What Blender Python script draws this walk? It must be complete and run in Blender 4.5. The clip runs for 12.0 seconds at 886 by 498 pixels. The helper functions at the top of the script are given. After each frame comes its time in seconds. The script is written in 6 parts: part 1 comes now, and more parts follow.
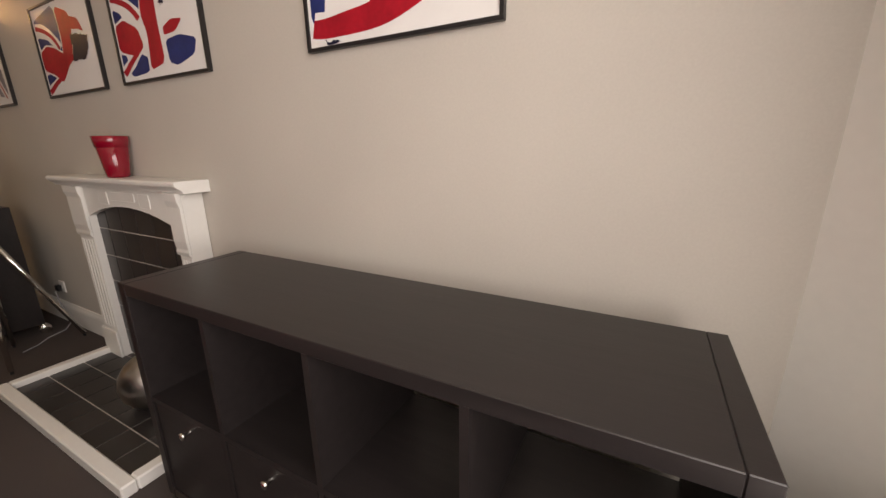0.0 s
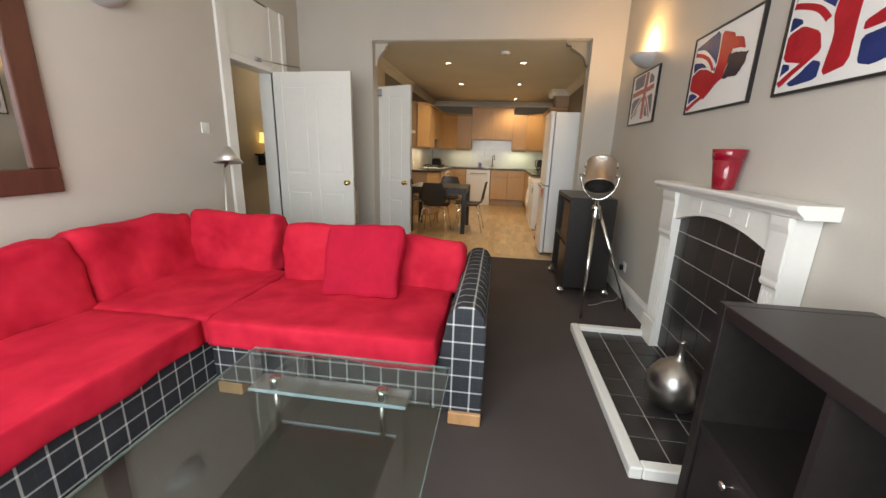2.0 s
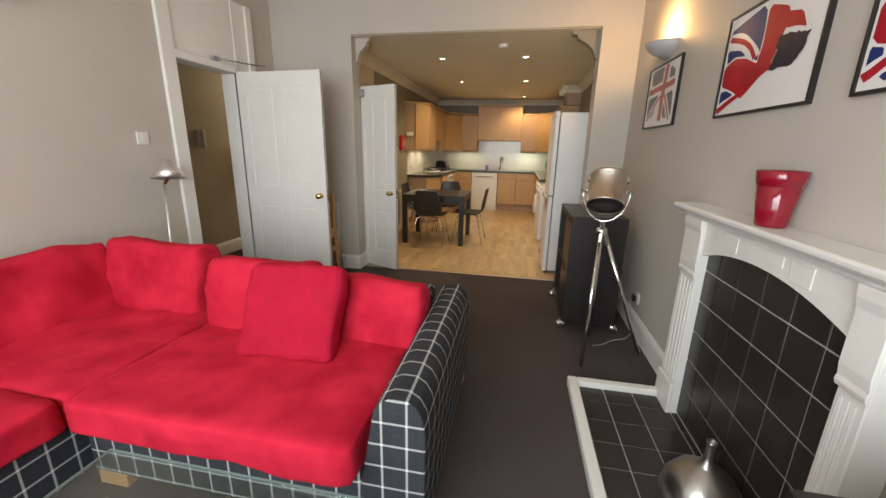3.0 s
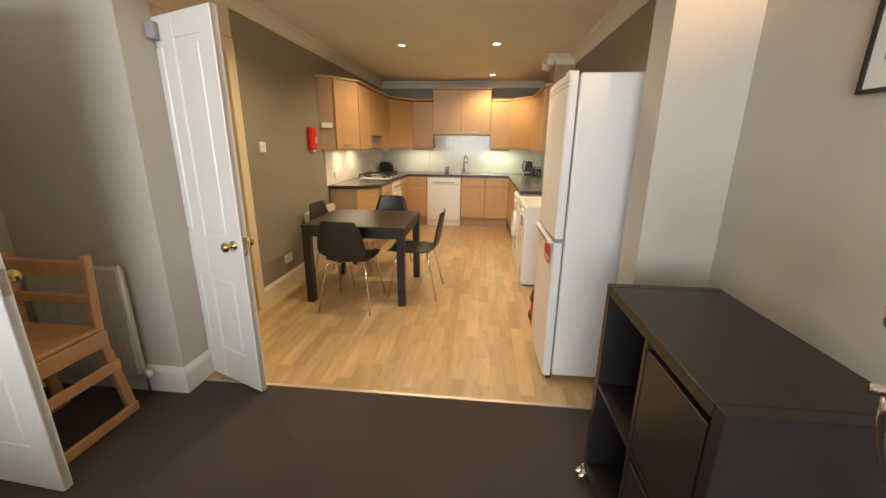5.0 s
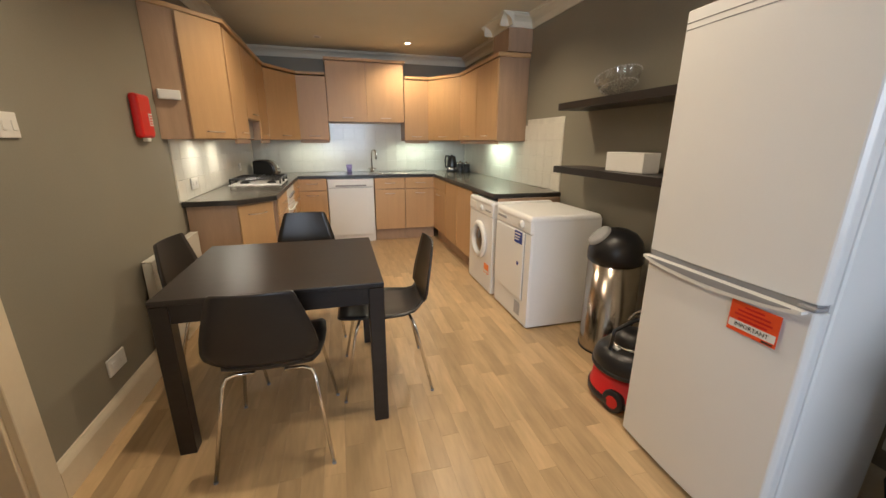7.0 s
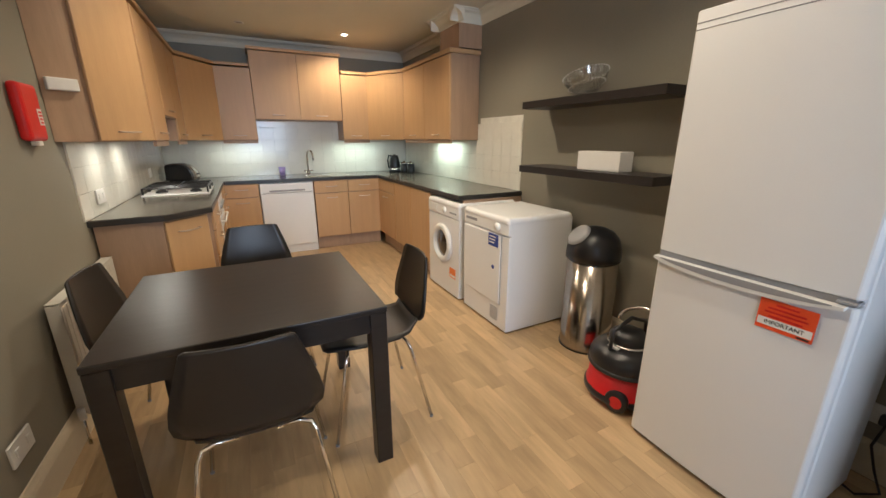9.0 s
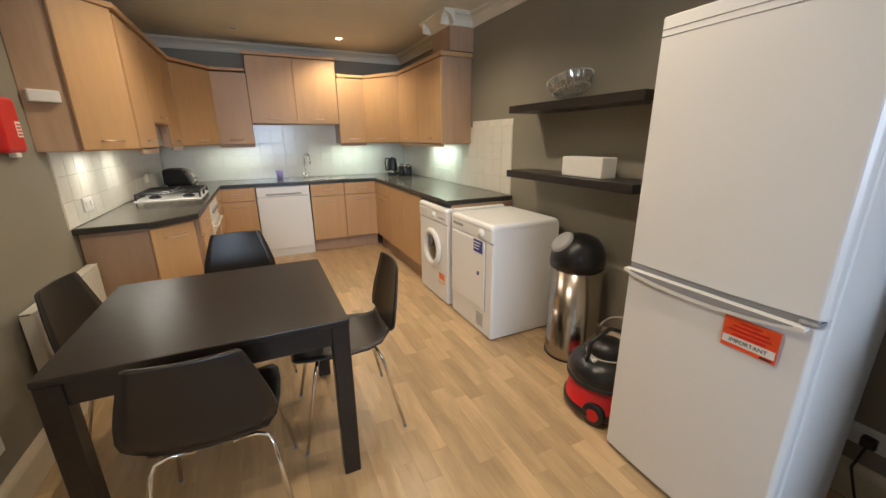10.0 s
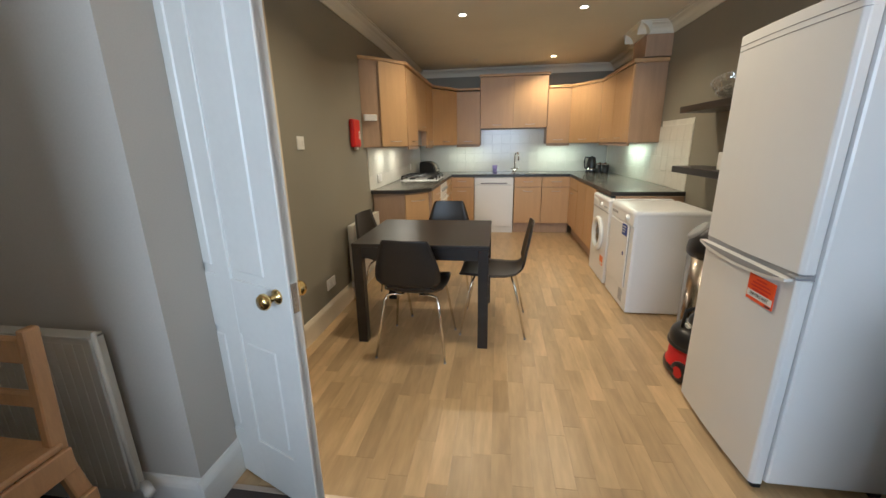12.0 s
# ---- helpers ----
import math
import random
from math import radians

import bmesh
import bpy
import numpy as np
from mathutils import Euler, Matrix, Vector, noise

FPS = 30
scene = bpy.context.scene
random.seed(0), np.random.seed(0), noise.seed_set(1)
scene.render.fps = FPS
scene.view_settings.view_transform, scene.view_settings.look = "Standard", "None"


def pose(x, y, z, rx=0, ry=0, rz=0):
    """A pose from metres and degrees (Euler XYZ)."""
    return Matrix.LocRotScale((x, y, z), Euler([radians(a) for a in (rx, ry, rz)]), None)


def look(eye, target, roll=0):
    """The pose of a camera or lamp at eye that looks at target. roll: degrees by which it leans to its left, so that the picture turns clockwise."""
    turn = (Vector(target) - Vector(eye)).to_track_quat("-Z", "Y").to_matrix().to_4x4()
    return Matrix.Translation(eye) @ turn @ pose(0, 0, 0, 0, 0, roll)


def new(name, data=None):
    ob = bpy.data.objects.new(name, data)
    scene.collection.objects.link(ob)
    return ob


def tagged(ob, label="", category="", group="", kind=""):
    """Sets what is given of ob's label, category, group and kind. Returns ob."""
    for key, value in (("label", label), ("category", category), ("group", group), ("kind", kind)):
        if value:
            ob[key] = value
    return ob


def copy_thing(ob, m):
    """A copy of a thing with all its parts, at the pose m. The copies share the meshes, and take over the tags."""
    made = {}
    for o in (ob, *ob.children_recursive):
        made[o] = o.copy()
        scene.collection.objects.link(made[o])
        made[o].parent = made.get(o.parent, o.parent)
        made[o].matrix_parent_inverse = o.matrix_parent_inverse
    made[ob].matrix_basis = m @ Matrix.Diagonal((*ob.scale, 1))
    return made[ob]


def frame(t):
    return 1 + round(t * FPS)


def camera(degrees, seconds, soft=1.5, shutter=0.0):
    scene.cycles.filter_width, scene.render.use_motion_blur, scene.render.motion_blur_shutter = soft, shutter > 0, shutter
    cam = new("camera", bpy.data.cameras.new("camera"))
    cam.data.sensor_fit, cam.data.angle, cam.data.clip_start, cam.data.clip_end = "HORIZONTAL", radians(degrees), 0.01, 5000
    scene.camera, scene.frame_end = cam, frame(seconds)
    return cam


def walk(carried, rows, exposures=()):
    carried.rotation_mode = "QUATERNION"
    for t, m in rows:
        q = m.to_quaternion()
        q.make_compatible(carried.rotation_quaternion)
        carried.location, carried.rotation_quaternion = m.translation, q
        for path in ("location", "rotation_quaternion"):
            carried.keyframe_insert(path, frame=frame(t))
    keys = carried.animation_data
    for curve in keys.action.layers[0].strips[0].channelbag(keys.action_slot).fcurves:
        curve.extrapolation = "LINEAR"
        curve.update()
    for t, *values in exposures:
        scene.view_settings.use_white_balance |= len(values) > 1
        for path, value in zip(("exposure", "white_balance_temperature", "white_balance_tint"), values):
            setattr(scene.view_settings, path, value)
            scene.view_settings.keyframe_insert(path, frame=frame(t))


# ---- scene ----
cam = camera(98.9, 12.0)
PATH = [
    (0, (-0.236, 0.529, 1.276), (-1.148, 2.23, 0.756), -0.9),
    (0.5, (-0.312, 0.386, 1.23), (-1.82, 1.607, 0.743), 0.2),
    (1, (-0.366, 0.306, 1.21), (-2.204, 0.925, 0.725), 0.9),
    (1.5, (-0.396, 0.283, 1.248), (-2.335, 0.35, 0.763), 1.5),
    (2, (-0.453, 0.34, 1.307), (-2.37, 0.072, 0.803), 1.7),
    (2.5, (-0.656, 0.413, 1.348), (-2.559, 0.062, 0.841), 1.6),
    (3, (-1.05, 0.561, 1.409), (-2.949, 0.205, 0.892), 1.2),
    (3.2, (-1.258, 0.635, 1.4), (-3.159, 0.292, 0.881), 1.2),
    (4.8, (-3.062, 0.558, 1.452), (-4.98, 0.371, 0.916), 1.0),
    (5, (-3.302, 0.499, 1.44), (-5.218, 0.306, 0.903), 0.6),
    (5.5, (-3.872, 0.291, 1.426), (-5.792, 0.13, 0.889), 0.5),
    (6, (-4.323, 0.059, 1.386), (-6.249, 0.076, 0.847), 0.5),
    (6.5, (-4.597, -0.151, 1.357), (-6.5, 0.134, 0.813), 0.2),
    (7, (-4.818, -0.319, 1.346), (-6.675, 0.185, 0.799), 0.3),
    (9, (-5.122, -0.575, 1.361), (-6.835, 0.294, 0.804), -0.1),
    (9.5, (-5.123, -0.507, 1.388), (-6.841, 0.349, 0.824), -0.5),
    (10, (-5.068, -0.393, 1.405), (-6.804, 0.425, 0.843), -0.5),
    (10.5, (-4.848, -0.282, 1.402), (-6.629, 0.433, 0.84), -0.8),
    (11, (-4.586, -0.173, 1.399), (-6.436, 0.35, 0.845), -0.9),
    (11.5, (-4.335, -0.078, 1.377), (-6.248, 0.121, 0.831), -0.8),
    (12, (-4.079, -0.105, 1.371), (-5.986, -0.387, 0.837), -1.0),
]
walk(cam, [(t, look(eye, target, roll)) for t, eye, target, roll in PATH],
     [(0, -1.24, 7700, 22), (0.5, -0.76, 6900, 12), (1, -0.68, 6600, 10), (1.5, -0.58, 6500, 10), (2.5, -0.55, 6500, 10), (3.2, -0.48, 6500, 10), (4.8, 0.04, 6550, 10), (5.5, -0.22, 6200, 10), (6, -0.29, 5850, 10), (6.5, -0.23, 5600, 10),
      (7.0, -0.22, 5500, 10), (9, -0.18, 5200, 10), (10.5, -0.23, 5280, 8), (11.5, -0.33, 5300, 6), (12, -0.30, 5200, 6)])

# ---- world and light ----
world = bpy.data.worlds.new("world")
scene.world = world
world.use_nodes = True
wn = world.node_tree
sky = wn.nodes.new("ShaderNodeTexSky")
sky.sky_type, sky.sun_disc = "NISHITA", False
sky.sun_elevation, sky.sun_rotation = radians(35), radians(60)
wn.links.new(sky.outputs["Color"], wn.nodes["Background"].inputs["Color"])
wn.nodes["Background"].inputs["Strength"].default_value = 0.12


def lamp(name, kind, m, energy, colour, **settings):
    data = bpy.data.lights.new(name, kind)
    data.energy, data.color = energy, colour
    if "size" in settings and kind == "AREA":
        data.shape, data.size, data.size_y = "RECTANGLE", settings["size"], settings["size_y"]
    if "radius" in settings:
        data.shadow_soft_size = settings["radius"]
    if kind == "SPOT":
        data.spot_size, data.spot_blend = radians(settings["cone"]), settings["blend"]
    ob = new(name, data)
    ob.matrix_basis = m
    return ob


WARM = (1.0, 0.74, 0.445)
SPOTS = [(-6.22, -0.47), (-6.22, 0.57), (-7.95, -0.46), (-7.95, 0.60), (-9.90, 0.60)]
lamp("window_light", "AREA", look((0.33, -0.30, 1.63), (-3.0, -0.55, 1.00)), 204, (0.93, 0.97, 1.0), size=2.4, size_y=1.8)
for (sx, sy), watts in zip(SPOTS, (60, 52, 62, 66, 60)):
    lamp("downlight_lamp", "SPOT", look((sx, sy, 2.478), (sx, sy, 0)), watts, WARM, radius=0.03, cone=146, blend=0.65)
lamp("cabinet_light", "AREA", look((-8.28, -1.24, 1.335), (-8.28, -1.26, 0)), 2.3, (1.0, 0.82, 0.56), size=0.13, size_y=0.10)
lamp("cabinet_light", "AREA", look((-8.80, -1.24, 1.335), (-8.80, -1.26, 0)), 2.3, (1.0, 0.82, 0.56), size=0.13, size_y=0.10)
lamp("cabinet_light", "AREA", look((-9.20, 1.45, 1.335), (-9.20, 1.46, 0)), 4.4, (0.93, 1.0, 0.68), size=0.60, size_y=0.06)
lamp("cabinet_light", "AREA", look((-10.40, 0.80, 1.335), (-10.41, 0.80, 0)), 3.2, (0.97, 1.0, 0.70), size=0.50, size_y=0.10)
lamp("cabinet_light", "AREA", look((-10.38, -0.62, 1.335), (-10.39, -0.62, 0)), 2.4, (1.0, 0.95, 0.68), size=0.50, size_y=0.10)
lamp("sconce_lamp", "POINT", pose(-4.28, 1.47, 2.20), 28, (1.0, 0.57, 0.22), radius=0.03)
# Unseen fill lamp added to brighten the hall; no fitting stands there.
lamp("hall_fill", "POINT", pose(-6.9, -2.45, 2.35), 52, (1.0, 0.76, 0.48), radius=0.1)

# ---- materials ----


def mat(name, base, rough=0.5, metal=0.0, var=0.10, scale=6.0, fine=60.0, bump=0.05, coat=0.0, second=None, stretch=(1, 1, 1), island=False, spec=0.5, objvar=0.0, sheen=0.0):
    """A surface with colour variation at two scales and fine relief."""
    m = bpy.data.materials.new(name)
    m.use_nodes = True
    nt = m.node_tree
    n, link = nt.nodes, nt.links.new
    bsdf = n["Principled BSDF"]
    bsdf.inputs["Roughness"].default_value = rough
    bsdf.inputs["Metallic"].default_value = metal
    bsdf.inputs["Coat Weight"].default_value = coat
    bsdf.inputs["Specular IOR Level"].default_value = spec
    if sheen:
        bsdf.inputs["Sheen Weight"].default_value = sheen
        bsdf.inputs["Sheen Tint"].default_value = (*base, 1)
    tc = n.new("ShaderNodeTexCoord")
    mp = n.new("ShaderNodeMapping")
    mp.inputs["Scale"].default_value = stretch
    link(tc.outputs["Object"], mp.inputs["Vector"])
    if objvar:
        who, far = n.new("ShaderNodeObjectInfo"), n.new("ShaderNodeVectorMath")
        far.operation = "SCALE"
        far.inputs[0].default_value = (37.0, 53.0, 71.0)
        link(who.outputs["Random"], far.inputs["Scale"])
        link(far.outputs[0], mp.inputs["Location"])
    big, small = n.new("ShaderNodeTexNoise"), n.new("ShaderNodeTexNoise")
    big.inputs["Scale"].default_value, big.inputs["Detail"].default_value = scale, 3
    small.inputs["Scale"].default_value, small.inputs["Detail"].default_value = fine, 2
    link(mp.outputs[0], big.inputs["Vector"])
    link(mp.outputs[0], small.inputs["Vector"])
    mix = n.new("ShaderNodeMix")
    mix.data_type = "RGBA"
    other = second or tuple(c * (1 - 2.2 * var) for c in base)
    mix.inputs["A"].default_value, mix.inputs["B"].default_value = (*base, 1), (*other, 1)
    add = n.new("ShaderNodeMath")
    add.operation = "MULTIPLY_ADD"
    link(small.outputs["Fac"], add.inputs[0])
    add.inputs[1].default_value = 0.45
    ramp = n.new("ShaderNodeMapRange")
    ramp.inputs["From Min"].default_value, ramp.inputs["From Max"].default_value = 0.48, 0.98
    link(big.outputs["Fac"], add.inputs[2])
    link(add.outputs[0], ramp.inputs["Value"])
    link(ramp.outputs[0], mix.inputs["Factor"])
    colour = mix.outputs["Result"]
    if objvar:
        info = n.new("ShaderNodeObjectInfo")
        hsv = n.new("ShaderNodeHueSaturation")
        mr = n.new("ShaderNodeMapRange")
        mr.inputs["To Min"].default_value, mr.inputs["To Max"].default_value = 1 - objvar, 1 + objvar
        link(info.outputs["Random"], mr.inputs["Value"])
        link(mr.outputs[0], hsv.inputs["Value"])
        link(colour, hsv.inputs["Color"])
        colour = hsv.outputs["Color"]
    link(colour, bsdf.inputs["Base Color"])
    if bump:
        b = n.new("ShaderNodeBump")
        b.inputs["Strength"].default_value, b.inputs["Distance"].default_value = min(1.0, bump * 4), 0.004
        link(add.outputs[0], b.inputs["Height"])
        link(b.outputs[0], bsdf.inputs["Normal"])
    return m


def glow(name, colour, strength):
    m = bpy.data.materials.new(name)
    m.use_nodes = True
    b = m.node_tree.nodes["Principled BSDF"]
    b.inputs["Base Color"].default_value = (*colour, 1)
    b.inputs["Emission Color"].default_value = (*colour, 1)
    b.inputs["Emission Strength"].default_value = strength
    return m


def glass(name, tint, rough=0.02, clear=0.9, gloss=0.05):
    """Thin clear glass: see-through with a Fresnel gloss."""
    m = bpy.data.materials.new(name)
    m.use_nodes = True
    nt = m.node_tree
    n, link = nt.nodes, nt.links.new
    n.remove(n["Principled BSDF"])
    t, g, mix, fr = n.new("ShaderNodeBsdfTransparent"), n.new("ShaderNodeBsdfGlossy"), n.new("ShaderNodeMixShader"), n.new("ShaderNodeLayerWeight")
    t.inputs["Color"].default_value = (*[c * clear for c in tint], 1)
    g.inputs["Roughness"].default_value = rough
    up, off = n.new("ShaderNodeMath"), n.new("ShaderNodeMath")
    up.operation, up.inputs[1].default_value = "POWER", 4.0
    off.operation, off.inputs[1].default_value, off.inputs[2].default_value = "MULTIPLY_ADD", 0.75, gloss
    link(fr.outputs["Facing"], up.inputs[0])
    link(up.outputs[0], off.inputs[0])
    link(off.outputs[0], mix.inputs[0])
    link(t.outputs[0], mix.inputs[1])
    link(g.outputs[0], mix.inputs[2])
    link(mix.outputs[0], n["Material Output"].inputs["Surface"])
    return m


M_WALL = mat("wall_paint", (0.54, 0.505, 0.45), 0.75, var=0.05, scale=1.3, fine=160, bump=0.02)
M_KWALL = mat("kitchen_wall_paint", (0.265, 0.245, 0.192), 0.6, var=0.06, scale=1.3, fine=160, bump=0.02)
M_CEIL = mat("ceiling_paint", (0.74, 0.71, 0.59), 0.8, var=0.04, scale=1.5, fine=120, bump=0.02)
M_WHITE = mat("white_gloss_paint", (0.80, 0.79, 0.75), 0.35, var=0.03, scale=3, fine=40, bump=0.01)
M_CREAM = mat("cream_gloss_paint", (0.72, 0.63, 0.47), 0.35, var=0.04, scale=3, fine=40, bump=0.01)
M_CARPET = mat("carpet", (0.082, 0.068, 0.064), 0.95, var=0.10, scale=1.6, fine=420, bump=0.25, spec=0.1, sheen=0.15)
M_PURPLE = mat("purple_carpet", (0.055, 0.032, 0.050), 0.95, var=0.2, scale=5, fine=420, bump=0.2, spec=0.1)
M_BLACKWOOD = mat("black_brown_laminate", (0.020, 0.016, 0.016), 0.38, var=0.16, scale=3, fine=30, bump=0.02, stretch=(1, 12, 12))
M_TABLE = mat("black_brown_veneer", (0.020, 0.016, 0.014), 0.34, var=0.15, scale=3, fine=30, bump=0.02, stretch=(12, 1, 12))
M_BEECH = mat("beech_laminate", (0.55, 0.345, 0.160), 0.38, var=0.045, scale=2.2, fine=18, bump=0.01, stretch=(9, 9, 0.9))
M_BEECHDARK = mat("beech_end_panel", (0.42, 0.28, 0.175), 0.4, var=0.08, scale=2.2, fine=18, bump=0.01, stretch=(9, 9, 0.9))
M_WORKTOP = mat("grey_worktop", (0.125, 0.114, 0.092), 0.16, var=0.15, scale=14, fine=220, bump=0.01)
M_WORKEDGE = mat("dark_worktop_edge", (0.030, 0.026, 0.022), 0.35, var=0.12, scale=14, fine=150, bump=0.01)
M_TILE = mat("white_glazed_tile", (0.76, 0.74, 0.66), 0.14, var=0.03, scale=4, fine=30, bump=0.01, objvar=0.012)
M_GROUT = mat("grout", (0.74, 0.72, 0.64), 0.6, var=0.08, scale=9, fine=120, bump=0.04)
M_PLANK = mat("wood_plank", (0.585, 0.412, 0.215), 0.34, var=0.13, scale=2.2, fine=7, bump=0.006, stretch=(1.2, 7, 7), objvar=0.17)
M_JOINT = mat("floor_joint", (0.46, 0.32, 0.175), 0.6, var=0.1)
M_APPL = mat("white_enamel", (0.80, 0.80, 0.79), 0.28, var=0.015, scale=2, fine=40, bump=0.004)
M_FRIDGE = mat("white_textured_steel", (0.76, 0.76, 0.75), 0.30, var=0.015, scale=2, fine=260, bump=0.012)
M_PLASTIC = mat("white_plastic", (0.76, 0.75, 0.71), 0.4, var=0.02, bump=0.004)
M_GREYP = mat("grey_plastic", (0.30, 0.30, 0.31), 0.45, var=0.04, bump=0.01)
M_DARKP = mat("black_plastic", (0.016, 0.016, 0.018), 0.28, var=0.06, bump=0.006)
M_CHROME = mat("chrome", (0.82, 0.80, 0.77), 0.12, 1.0, var=0.03, bump=0.0)
M_STEEL = mat("brushed_steel", (0.60, 0.57, 0.53), 0.26, 1.0, var=0.06, scale=3, fine=60, bump=0.01, stretch=(1, 1, 14))
M_NICKEL = mat("satin_nickel", (0.66, 0.56, 0.47), 0.42, 1.0, var=0.05, bump=0.004)
M_BRASS = mat("brass", (0.78, 0.56, 0.22), 0.18, 1.0, var=0.05, bump=0.002)
M_REDCLOTH = mat("red_velour", (0.55, 0.020, 0.045), 0.85, scale=4.5, fine=14, bump=0.07, spec=0.15, sheen=0.3, second=(0.36, 0.006, 0.024))
M_CRIMSON = mat("crimson_velour", (0.41, 0.009, 0.034), 0.85, scale=6, fine=22, bump=0.06, spec=0.15, sheen=0.3, second=(0.32, 0.006, 0.026))
M_REDGLAZE = mat("red_glaze", (0.25, 0.003, 0.017), 0.12, var=0.05, bump=0.004, coat=0.6)
M_REDP = mat("red_plastic", (0.62, 0.012, 0.010), 0.35, var=0.05, bump=0.006)
M_DTILE = mat("dark_glazed_tile", (0.030, 0.027, 0.027), 0.32, var=0.15, scale=8, fine=60, bump=0.02, objvar=0.15)
M_DGROUT = mat("pale_grout", (0.52, 0.49, 0.46), 0.85, var=0.1, fine=120, bump=0.03)
M_PINE = mat("pale_pine", (0.56, 0.31, 0.135), 0.5, var=0.10, scale=3, fine=24, bump=0.01, stretch=(6, 6, 1))
M_FRAMEWOOD = mat("mahogany", (0.105, 0.035, 0.024), 0.38, var=0.15, scale=4, fine=30, bump=0.02, stretch=(6, 6, 1))
M_FRAME = mat("black_frame", (0.014, 0.013, 0.014), 0.35, var=0.06, bump=0.004)
M_PAPER = mat("white_paper", (0.78, 0.77, 0.75), 0.35, var=0.015, bump=0.0, spec=0.2)
M_MIRROR = mat("mirror_silver", (0.86, 0.87, 0.86), 0.02, 1.0, var=0.0, bump=0.0)
M_CHAIR = mat("black_chair_lacquer", (0.020, 0.017, 0.015), 0.36, var=0.10, scale=5, fine=60, bump=0.006)
M_RAD = mat("radiator_paint", (0.66, 0.63, 0.55), 0.4, var=0.03, bump=0.004)
M_GRAPHITE = mat("vent_dark", (0.06, 0.062, 0.065), 0.6, var=0.1)
M_SILVERB = mat("hammered_silver", (0.46, 0.44, 0.42), 0.30, 1.0, var=0.10, scale=6, fine=40, bump=0.03)
M_ORANGE = mat("orange_label", (0.80, 0.085, 0.012), 0.5, var=0.03, bump=0.0)
M_AMBER = mat("amber_label", (0.86, 0.24, 0.04), 0.5, var=0.03, bump=0.0)
M_HALL = mat("hall_wall_paint", (0.43, 0.385, 0.295), 0.6, var=0.06, scale=1.3, fine=160, bump=0.02)
M_LENS = mat("lamp_lens", (0.020, 0.018, 0.018), 0.32, var=0.3, scale=20, fine=60, bump=0.02)
M_SATIN = mat("satin_aluminium", (0.80, 0.79, 0.77), 0.42, 1.0, var=0.04, bump=0.004)
M_BLUE = mat("blue_label", (0.020, 0.050, 0.28), 0.5, var=0.03, bump=0.0)
M_INK = mat("black_ink", (0.02, 0.02, 0.02), 0.6, var=0.0, bump=0.0)
M_PORTHOLE = mat("porthole_glass", (0.015, 0.015, 0.017), 0.05, var=0.0, bump=0.0, coat=1.0)
M_LAVENDER = mat("lilac_plastic", (0.33, 0.28, 0.60), 0.4, var=0.04, bump=0.0)
M_GLASS = glass("clear_glass", (0.90, 0.97, 0.95), 0.01, 0.93, 0.10)
# Glass for the coffee table's lower shelf, darker than its top.
M_DARKGLASS = glass("dark_glass", (0.50, 0.54, 0.55), 0.10, 0.85, 0.01)
M_PLATE = glass("frosted_glass", (0.90, 0.96, 0.97), 0.40, 0.80, 0.50)
M_GLASSEDGE = mat("green_glass_edge", (0.15, 0.19, 0.18), 0.25, var=0.05, bump=0.0)
M_PLATEEDGE = mat("blue_glass_edge", (0.36, 0.44, 0.48), 0.2, var=0.1, bump=0.0)
M_CRYSTAL = glass("cut_glass", (0.97, 0.98, 0.99), 0.08, 0.97, 0.16)
M_BEAD = mat("glass_bead", (0.60, 0.58, 0.54), 0.10, var=0.1, bump=0.0, spec=1.0)
M_POLISHED = mat("polished_steel", (0.46, 0.41, 0.35), 0.17, 1.0, var=0.05, scale=3, fine=40, bump=0.006, stretch=(1, 1, 12))
M_BULB = glow("bulb", (1.0, 0.80, 0.52), 30)
M_SCGLOW = glow("sconce_bulb", (1.0, 0.72, 0.36), 25)
M_SHADEGLOW = glow("lit_shade", (1.0, 0.66, 0.18), 2.2)


def checks(name, ground, line, step, wide):
    """Woven check: pale lines on a dark ground, along the cloth's own two directions."""
    m = mat(name, ground, 0.9, var=0.14, scale=8, fine=300, bump=0.12, spec=0.15, sheen=0.1)
    nt = m.node_tree
    n, link = nt.nodes, nt.links.new
    base = n["Principled BSDF"].inputs["Base Color"]
    under = base.links[0].from_socket
    uv, sep = n.new("ShaderNodeUVMap"), n.new("ShaderNodeSeparateXYZ")
    uv.uv_map = "cloth"
    link(uv.outputs[0], sep.inputs[0])
    found = []
    for axis in ("X", "Y"):
        for shift, w, s in ((0.0, wide, 1.0), (0.5, wide * 0.25, 0.04)):
            a = n.new("ShaderNodeMath")
            a.operation = "MULTIPLY_ADD"
            a.inputs[1].default_value, a.inputs[2].default_value = 1 / step, shift
            link(sep.outputs[axis], a.inputs[0])
            f = n.new("ShaderNodeMath")
            f.operation = "PINGPONG"
            f.inputs[1].default_value = 0.5
            link(a.outputs[0], f.inputs[0])
            c = n.new("ShaderNodeMapRange")
            c.inputs["From Min"].default_value, c.inputs["From Max"].default_value = w, w * 0.6
            c.inputs["To Max"].default_value = 0.44 * s
            link(f.outputs[0], c.inputs["Value"])
            found.append(c.outputs[0])
    total = found[0]
    for f in found[1:]:
        add = n.new("ShaderNodeMath")
        add.operation, add.use_clamp = "ADD", True
        link(total, add.inputs[0])
        link(f, add.inputs[1])
        total = add.outputs[0]
    mix = n.new("ShaderNodeMix")
    mix.data_type = "RGBA"
    link(total, mix.inputs["Factor"])
    link(under, mix.inputs["A"])
    mix.inputs["B"].default_value = (*line, 1)
    link(mix.outputs["Result"], base)
    return m


